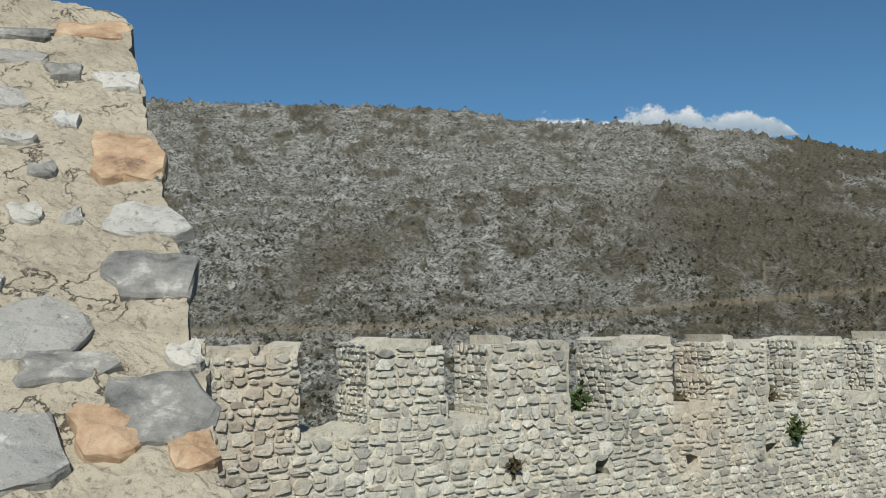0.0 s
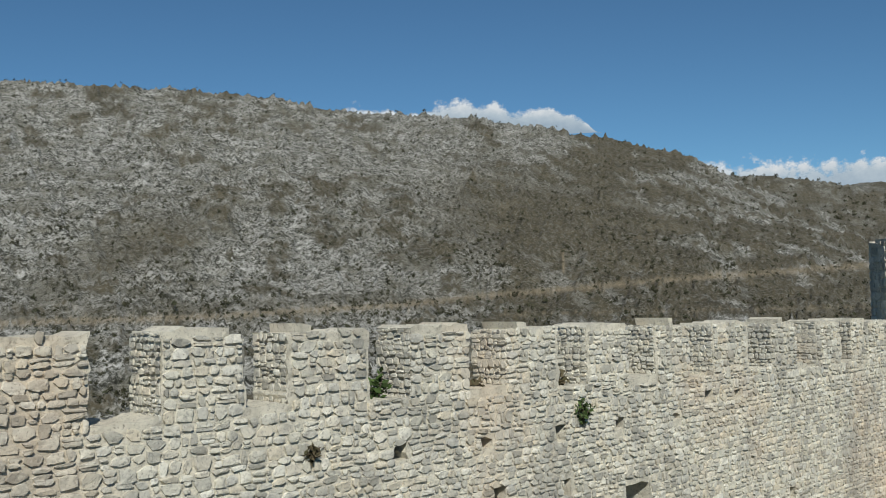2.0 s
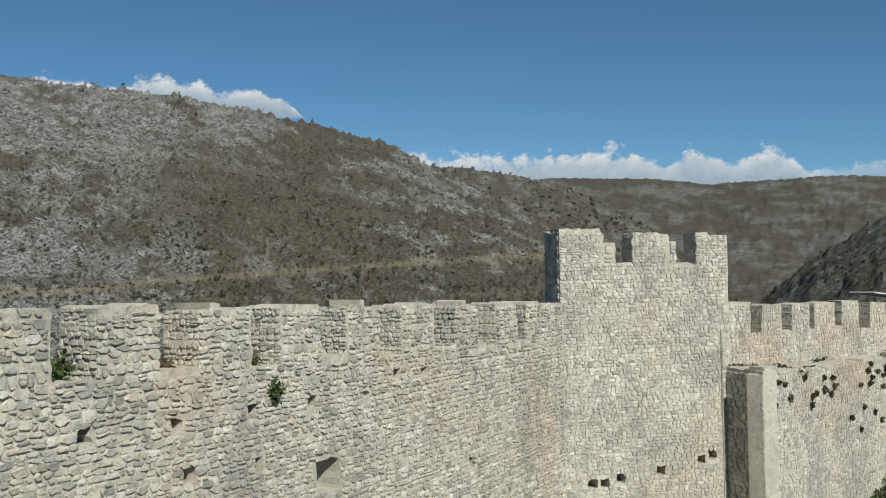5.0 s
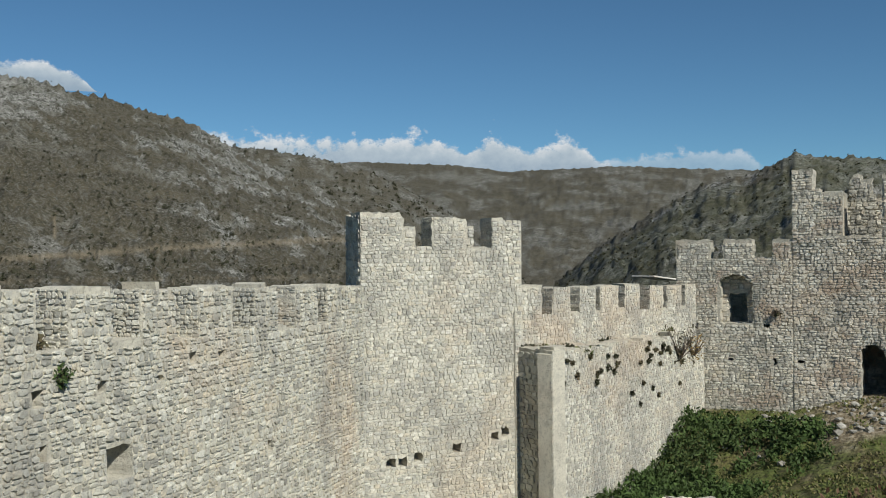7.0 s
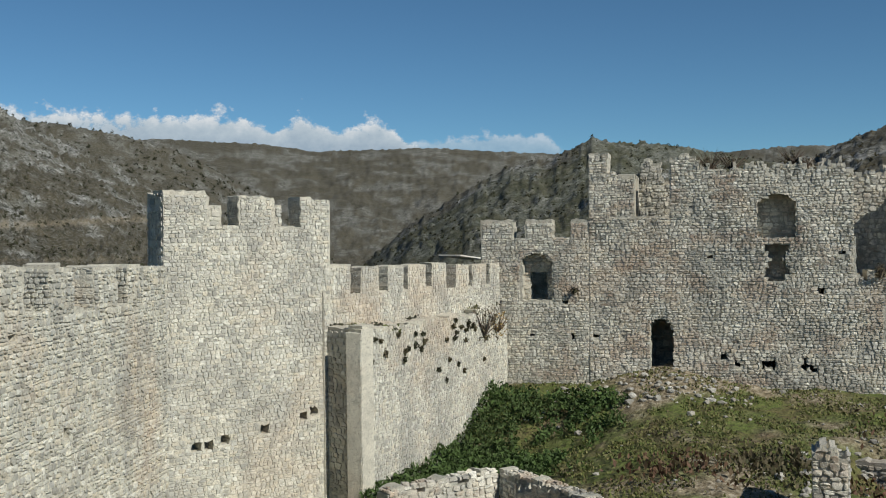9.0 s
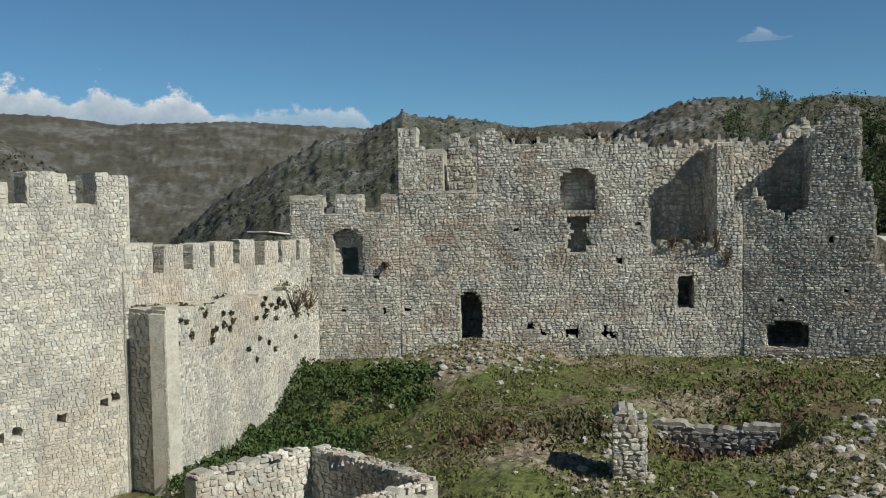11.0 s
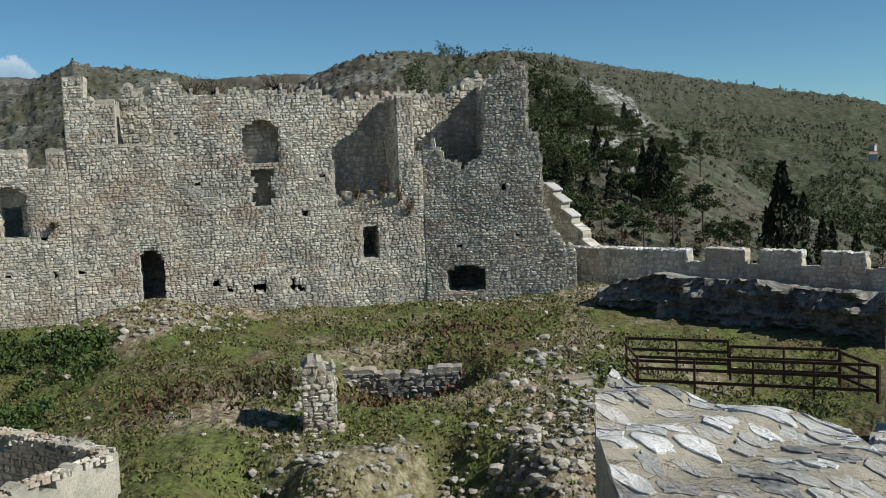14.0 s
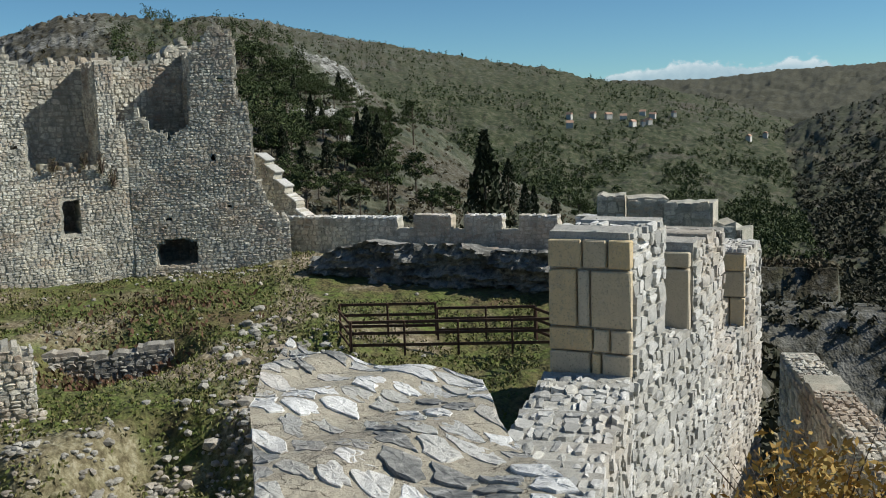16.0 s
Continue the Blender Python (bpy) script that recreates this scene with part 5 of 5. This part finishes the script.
for i, (u, z, w) in enumerate(((8.9, 2.3, .9), (9.7, 2.3, .8), (11.9, 2.45, .7), (12.4, 2.3, .5), (6.3, 1.9, .5), (5.8, 1.8, .4))):
    x, y = at_u(OG, DG, u) + np.array((0.906, 0.423)) * (0.6 if u > 8 else 2.9)
    bush("dry_shrub", x, y, z, (w, w * .6, w * .55), dry_leaf, "leafless shrub on the ruined wall top", "shrub", 130, 0.05, 90 + i, 46)
for i, (u, z, w) in enumerate(((16.6, -2.0, .7), (17.0, -2.5, .6), (14.9, -1.8, .4), (16.0, -1.7, .5), (3.7, -2.4, .15))):
    x, y = at_u(OG, DG, u) + np.array((-0.906, -0.423)) * 0.1
    bush("dry_shrub", x, y, z, (w * .8, .15, w * .8), dry_leaf, "dry creeper on the palace wall", "shrub", 120, 0.05, 100 + i, 30)
bush("russet_bush", 8.5, -4.1, -4.3, (0.75, 0.8, 0.8), russet_leaf, "orange-leaved bush below the outer parapet", "bush", 2600, 0.05, 120, 20)
bush("russet_bush", 8.3, -4.9, -4.5, (0.7, 0.7, 0.7), russet_leaf, "orange-leaved bush below the outer parapet", "bush", 2200, 0.05, 121, 20)

# ivy carpet under the curtain wall
r = np.random.RandomState(7)
ua, wa = r.uniform(-9, 9, 90000), r.uniform(0.2, 12, 90000)
xs, ys = gu(ua, wa)
dpv = np.array(DP) / LP
side = (xs - OP[0]) * dpv[1] - (ys - OP[1]) * dpv[0]
ragged = fbm(xs * 0.6, ys * 0.6, 4, 0.6, 91)
keep = (side > 0.02) & (ragged * 2.4 > side * 0.22 + 0.25) & (wa > 1.0 + ragged + 0.12 * np.clip(ua, 0, 9))
xs, ys, side = xs[keep], ys[keep], side[keep]
zs = ground_zs(xs, ys) + r.uniform(0.02, 0.42, len(xs)) * (0.4 + 1.2 * fbm(xs * 1.2, ys * 1.2, 3, 0.5, 95)) + 0.25 * np.exp(-side)
V, F = leaf_quads(np.stack([xs, ys, zs], 1), 0.085, r, 0.4)
tagged(new("ivy", mesh_arrays("ivy", V, F, ivy_leaf)), "dense green ivy and bramble carpet at the foot of the wall", "ivy", kind="stuff")

# grass tufts
a_, r_ = np.radians(r.uniform(52, 100, 70000)), 18 + 26 * r.rand(70000) ** 0.8
xs, ys = r_ * np.sin(a_), r_ * np.cos(a_)
u_ = (xs - 32) * 0.423 - (ys - 24.8) * 0.906
w_ = -(xs - 32) * 0.906 - (ys - 24.8) * 0.423
keep = (w_ > 0.1) & (fbm(xs * 0.9, ys * 0.9, 4, 0.6, 50) > 0.44) & (((xs - OP[0]) * dpv[1] - (ys - OP[1]) * dpv[0]) > 0.3) & ((xs < 34) | (ys > 2))
xs, ys = xs[keep], ys[keep]
zs = ground_zs(xs, ys) + 0.04
V, F = leaf_quads(np.stack([xs, ys, zs], 1), 0.06, r, 0.6)
tagged(new("grass", mesh_arrays("grass", V, F, grass_blade)), "rough spring grass tufts in the courtyard", "grass", kind="stuff")
for i, (cx, cy, n, sd, mt, lb) in enumerate(((28.9, 7.4, 1500, 0.9, red_weed, "reddish dead weeds in the sunken pit"), (24.8, 12.6, 350, 0.8, red_weed, "reddish dead weeds on the grass bank"), (33.5, 6.5, 450, 1.6, red_weed, "reddish dead weeds on the rise"), (26.6, 10.6, 500, 0.7, dry_leaf, "dry weeds by the stony bank"))):
    x, y = r.normal(cx, sd, n), r.normal(cy, sd, n)
    z = ground_zs(x, y) + r.rand(n) * 0.3
    V, F = leaf_quads(np.stack([x, y, z], 1), 0.1, r, 0.8)
    tagged(new("dead_weeds", mesh_arrays("dead_weeds", V, F, mt)), lb, "weeds", kind="stuff")

# ---- trees ----


def tapered(bm, p, q, r1, r2, seg=6):
    v = Vector(q) - Vector(p)
    bmesh.ops.create_cone(bm, segments=seg, radius1=r1, radius2=r2, depth=v.length, matrix=Matrix.Translation((Vector(p) + Vector(q)) / 2) @ v.to_track_quat("Z", "Y").to_matrix().to_4x4())


def tree(kind_, x, y, z, h, w, seed, label):
    r = np.random.RandomState(seed)
    t = new(kind_)
    t.location = (x, y, z)
    bm = bmesh.new()
    tapered(bm, (0, 0, -0.3), (0, 0, h * 0.9), 0.02 * h + 0.04, 0.02, 7)
    if kind_ == "cypress":
        n = int(700 + 90 * h)
        k = r.rand(n)
        zz = h * (0.06 + 0.94 * k)
        prof_ = np.interp(k, [0, 0.12, 0.35, 0.7, 1], [0.55, 0.95, 1.0, 0.6, 0.03]) * w / 2
        th = r.rand(n) * 6.283
        rad = prof_ * (0.55 + 0.45 * r.rand(n)) * (1 + 0.22 * np.sin(th * 3 + zz * 2.2 + seed) + 0.15 * np.sin(zz * 5 + th))
        V, F = leaf_quads(np.stack([rad * np.cos(th), rad * np.sin(th), zz], 1), 0.045 * h ** 0.7 + 0.05, r, 0.8)
        mat = cypress_leaf
    else:
        cs = []
        for i in range(13):
            a, zz = r.rand() * 6.283, h * r.uniform(0.4, 0.95)
            ln = w * 0.5 * np.interp(zz / h, [0.4, 0.6, 1], [0.95, 0.9, 0.25]) * r.uniform(0.6, 1.1)
            tip = (ln * math.cos(a), ln * math.sin(a), zz + 0.12 * h)
            tapered(bm, (0, 0, zz - 0.06 * h), tip, 0.012 * h, 0.01, 4)
            V1, _ = leaf_cloud(150, seed * 20 + i, (w * 0.2, w * 0.2, h * 0.08), 0.02 * h + 0.05, 0.2)
            cs.append(V1 + tip)
        V = np.concatenate(cs)
        F = np.arange(len(V)).reshape(-1, 4)
        mat = pine_leaf
    part("trunk", bm, bark_mat, t)
    child("crown", mesh_arrays("crown", V, F, mat), t)
    return tagged(t, label, "tree", "trees on the castle slope")


def plant(kind_, az, top, foot, w_deg, seed, label, rmin=50):
    """A tree of given heading, apparent top and foot on the slope behind the wall."""
    i = int(np.abs(AZ - az).argmin())
    el = np.degrees(np.arctan2(TH[i], RS))
    idx = np.where((RS > rmin) & (el >= foot))[0]
    rr_ = RS[idx[0]] if len(idx) else 130
    z = float(np.interp(rr_, RS, TH[i]))
    h = max(rr_ * math.tan(radians(top)) - z, 2.0)
    return tree(kind_, rr_ * math.sin(radians(az)), rr_ * math.cos(radians(az)), z, h, 2 * rr_ * math.tan(radians(w_deg / 2)), seed, label)


for i, (az, top, foot, w) in enumerate(((84.15, -0.65, -2.05, 0.75), (85.35, -0.6, -2.6, 0.75), (86.5, -1.5, -3.8, 0.85), (87.8, -1.35, -3.5, 0.85), (87.0, 1.1, -1.2, 0.7), (87.6, 0.3, -1.0, 0.6), (90.1, 0.3, -3.8, 1.3), (90.7, -0.2, -4.2, 1.1), (89.6, -0.1, -3.2, 0.9), (98.05, -2.9, -5.6, 1.0), (99.0, -4.2, -7.0, 0.8), (99.5, -4.5, -7.0, 0.7), (100.7, -5.1, -7.0, 0.8), (86.1, 2.2, 0.4, 0.5), (88.6, 2.3, 0.8, 0.5), (85.2, 3.2, 1.6, 0.5), (83.9, 3.6, 2.2, 0.5))):
    plant("cypress", az, top, foot, w, 200 + i, "dark slender cypress on the slope behind the wall")
tree("cypress", 52 * math.sin(radians(96.9)), 52 * math.cos(radians(96.9)), -10.0, 8.8, 2.5, 230, "tall broad dark cypress behind the boundary wall")
rv = random.Random(12)
for i in range(105):
    az = rv.uniform(83.0, 91.5)
    foot = rv.uniform(-5.0, 3.0 - 0.62 * max(0, az - 84)) if i % 3 else rv.uniform(0.2, 3.2 - 0.7 * max(0, az - 84))
    plant("pine_tree", az, foot + rv.uniform(0.9, 1.7), foot, rv.uniform(0.9, 1.7), 300 + i, "green pine on the slope behind the palace")
plant("pine_tree", 92.7, 0.35, -2.0, 1.9, 340, "flat-topped pine standing on the crag")
for i, (az, top, foot, w) in enumerate(((86.6, -3.2, -5.6, 1.6), (88.4, -3.6, -5.8, 1.8), (91.2, -2.9, -5.8, 2.0), (92.8, -2.6, -5.2, 1.8), (93.7, -4.2, -6.5, 1.6), (89.6, -4.2, -6.0, 1.5), (94.8, -4.6, -6.5, 1.3), (102.0, -5.2, -7, 1.0))):
    plant("pine_tree", az, top, foot, w, 350 + i, "bushy light-green pine behind the boundary wall")

# distant woods and shrubs, one body each


def unit_clump(seed, n=26, tall=1.0):
    V, F = leaf_cloud(n, seed, (0.5, 0.5, 0.5 * tall), 0.24, 0.2)
    return V + (0, 0, 0.4 * tall), F


SHRUBS = [unit_clump(500 + i) for i in range(8)]
CONES = [unit_clump(520 + i, 30, 1.7) for i in range(8)]


def fine_clump(seed):
    V, F = leaf_cloud(110, seed, (0.42, 0.42, 0.75), 0.085, 0.2)
    return V + (0, 0, 0.6), F


FINE = [fine_clump(540 + i) for i in range(8)]


def woods(name, layer, n, smin, smax, units, mat, label, seed, amin, amax, dens=0.45, rmin=62):
    r = np.random.RandomState(seed)
    cand = np.argwhere((TBEST == layer) & (RS[None] > rmin) & (AZ[:, None] > amin) & (AZ[:, None] < amax))
    # visible slope only, evenly over headings and distance in the logarithm
    pick = cand[r.randint(0, len(cand), n * 3)]
    X, Y, Z = TX[pick[:, 0], pick[:, 1]], TY[pick[:, 0], pick[:, 1]], TH[pick[:, 0], pick[:, 1]]
    R = RS[pick[:, 1]]
    dn_ = fbm(AZ[pick[:, 0]] * 0.5, np.log(R) * 7, 4, 0.6, seed)
    el = np.degrees(np.arctan2(Z, R))
    ok = np.where((dn_ > dens) & (el > -24) & (R < 1760) & (R > rmin))[0][:n]
    jit = r.normal(size=(len(ok), 2)) * R[ok, None] * 0.0012
    sp = []
    for q, (i, jx) in enumerate(zip(ok, jit)):
        s = r.uniform(smin, smax) * (0.6 + 0.8 * r.rand() ** 2)
        sp.append((X[i] + jx[0], Y[i] + jx[1], Z[i] - 0.1 * s, s, s, s * r.uniform(0.8, 1.2), r.rand() * 6.28))
    return scatter(name, units, sp, mat, label, "woods")


woods("hill_shrubs", 0, 14000, 0.7, 2.1, SHRUBS, hill_shrub, "dark shrubs dotted over the limestone mountain", 61, -26, 46, 0.38, 240)
woods("hill_shrubs", 1, 2500, 2, 5, SHRUBS, hill_shrub, "brown scrub on the second ridge", 62, 20, 50, 0.4)
woods("hill_shrubs", 3, 3000, 1.2, 3.2, SHRUBS, hill_shrub, "dark scrub on the pointed hill", 63, 44, 76, 0.42, 300)
woods("pine_wood", 4, 620, 2.2, 4.2, FINE, pine_leaf, "pine wood on the crest behind the palace", 64, 76.5, 87, 0.42, 150)
woods("slope_shrubs", 4, 5500, 0.4, 1.3, SHRUBS, dry_leaf, "brown scrub on the slope below the pines", 65, 66, 116, 0.35)
woods("forest", 5, 15000, 1.5, 3.6, CONES, pine_leaf, "dark green forest on the long mountain", 66, 78, 122, 0.44, 380)
woods("forest", 7, 4000, 2.5, 6, SHRUBS, hill_shrub, "dark woods on the slope across the valley", 67, 104, 126, 0.35)
woods("slope_shrubs", -1, 1500, 0.35, 1.0, SHRUBS, hill_shrub, "dark scrub close below the outer wall", 69, 111.5, 126, 0.3, 13)
woods("slope_shrubs", -1, 8000, 0.8, 2.2, SHRUBS, hill_shrub, "dark scrub on the rocky slope below the castle", 68, 95, 126, 0.35)

# ---- clouds: far glowing sheets, thinned out by noise ----


def cloud_material():
    m = Mat("cloud_white", 1.0)
    puff = m.noise(0.014, 9, 0.62, "World", (1, 1, 1.3))
    wisp = m.noise(0.0035, 6, 0.6, "World", (1, 1, 2.2))
    body = m.math("ADD", m.math("ADD", m.math("MULTIPLY", puff, 1.5), m.math("MULTIPLY", wisp, 0.8)), m.attr("body"))
    cover = m.ramp(m.math("SUBTRACT", body, 1.15), (0.0, 0.0), (0.25, 1.0))
    # emits its own colour; shaded grey bases and sunlit tops painted by height
    glow = m.node("Emission", Strength=1.0)
    shade = m.ramp(m.math("ADD", m.math("SUBTRACT", puff, 0.5), m.attr("height")), (0.05, (0.33, 0.43, 0.53)), (0.55, (0.48, 0.57, 0.64)), (0.95, (0.72, 0.76, 0.79)))
    m.l.new(shade, glow.inputs["Color"])
    clear = m.node("BsdfTransparent")
    mix = m.node("MixShader", Fac=m.math("MULTIPLY", cover, m.attr("veil")))
    m.l.new(clear.outputs[0], mix.inputs[1])
    m.l.new(glow.outputs[0], mix.inputs[2])
    m.l.new(mix.outputs[0], m.n["Material Output"].inputs["Surface"])
    return m.m


cloud_mat = cloud_material()


def cloud(base, tops, r0, label, veil=1.0):
    """A bank of cloud: its base, and its tops as heading and elevation."""
    az = np.arange(tops[0][0] - 0.6, tops[-1][0] + 0.6, 0.08)
    top = np.interp(az, [k[0] for k in tops], [k[1] for k in tops])
    k = np.linspace(0, 1.5, 40)
    A, K = np.meshgrid(az, k, indexing="ij")
    EL = base + (top[:, None] - base) * K
    V = np.stack([r0 * np.sin(np.radians(A)), r0 * np.cos(np.radians(A)), r0 * np.tan(np.radians(EL))], -1).reshape(-1, 3)
    n = len(k)
    i0 = (np.arange(len(az) - 1)[:, None] * n + np.arange(n - 1)[None]).ravel()
    me = mesh_arrays("cloud", V, np.stack([i0, i0 + n, i0 + n + 1, i0 + 1], 1), cloud_mat, True)
    ends = sm(tops[0][0] - 0.5, tops[0][0] + 1.0, A) * sm(tops[-1][0] + 0.5, tops[-1][0] - 1.0, A)
    for nm, val in (("body", 0.66 - 1.0 * sm(0.35, 1.4, K) - 0.8 * (1 - ends)), ("height", np.clip(K, 0, 1) ** 1.5), ("veil", A * 0 + veil)):
        at = me.attributes.new(nm, "FLOAT", "POINT")
        at.data.foreach_set("value", np.ascontiguousarray(val, dtype=np.float32).ravel())
    ob = new("cloud", me)
    ob.visible_shadow = False
    return tagged(ob, label, "cloud", kind="structure")


cloud(9.0, ((4.9, 10.9), (6.6, 10.85), (8.8, 10.5), (10.5, 10.9), (12.0, 11.15), (14.2, 10.9), (15.7, 10.4), (17.2, 10.6), (19.0, 9.9), (20.1, 8.9)), 4500, "white heaped cloud rising behind the mountain")
cloud(4.3, ((24.0, 7.5), (26.8, 6.8), (29.6, 6.85), (33.1, 7.0), (35.7, 6.7), (38.0, 6.85), (40.5, 6.1), (41.8, 7.0), (44.1, 6.0), (46.3, 6.6), (47.9, 5.4), (49.2, 4.9)), 4550, "long bank of white cloud over the far plateau")
cloud(4.0, ((47.5, 5.3), (50.0, 5.6), (52.3, 5.85), (54.5, 5.7), (56.8, 5.25)), 4600, "thin grey cloud bank low over the plateau", 0.55)
cloud(0.9, ((103.0, 1.6), (106.0, 1.9), (108.0, 2.3), (109.5, 2.2), (111.5, 1.9), (113.5, 2.1), (116.0, 1.9)), 4600, "low white cloud over the blue mountains", 0.7)
cloud(8.5, ((77.2, 8.95), (78.3, 9.25), (79.4, 8.9)), 4600, "small wisp of cloud high over the palace", 0.35)


# ---- houses of the valley village ----


def house(x, y, z, w, turn, label):
    h = new("house")
    h.matrix_world = pose(x, y, z, 0, 0, turn)
    bm = bmesh.new()
    box_bm(bm, Matrix.Translation((0, 0, 2.0)), w, w * 0.7, 6.0)
    part("wall", bm, house_wall, h)
    bm = bmesh.new()
    a, b = w / 2 + 0.5, w * 0.35 + 0.5
    vs = [bm.verts.new(p) for p in ((-a, -b, 5), (a, -b, 5), (a, b, 5), (-a, b, 5), (-a, 0, 7.6), (a, 0, 7.6))]
    for f in ((0, 1, 5, 4), (2, 3, 4, 5), (0, 4, 3), (1, 2, 5), (3, 2, 1, 0)):
        bm.faces.new([vs[i] for i in f])
    part("roof", bm, house_roof, h, "tiled roof")
    for i in (-1, 1):
        bm = bmesh.new()
        box_bm(bm, Matrix.Translation((i * w * 0.25, -w * 0.35 - 0.02, 3.0)), 1.2, 0.1, 1.5)
        part("window", bm, dark_wood, h)
    return tagged(h, label, "house", "houses of the valley village")


hw = Mat("house_plaster", 0.9)
house_wall = hw.done(hw.mix(hw.noise(0.5, 3), (0.5, 0.48, 0.43), (0.6, 0.59, 0.55)))
hr = Mat("roof_tiles", 0.9)
house_roof = hr.done(hr.mix(hr.noise(1.5, 3), (0.36, 0.2, 0.13), (0.5, 0.36, 0.28)))
rv = random.Random(44)
for i in range(13):
    az, el = rv.gauss(104.5, 1.6) if i < 11 else rv.uniform(108, 114), rv.uniform(-1.35, -0.75) if i < 11 else rv.uniform(-2.6, -1.6)
    k = int(np.abs(AZ - az).argmin())
    e_ = np.degrees(np.arctan2(TH[k], RS))
    hit = np.where((RS > 1000) & (e_ >= el))[0]
    if len(hit):
        d_ = RS[hit[0]]
        house(d_ * math.sin(radians(az)), d_ * math.cos(radians(az)), TH[k][hit[0]] + 1, rv.uniform(6, 8.5), rv.uniform(0, 180), "distant white house with a tiled roof in the valley")
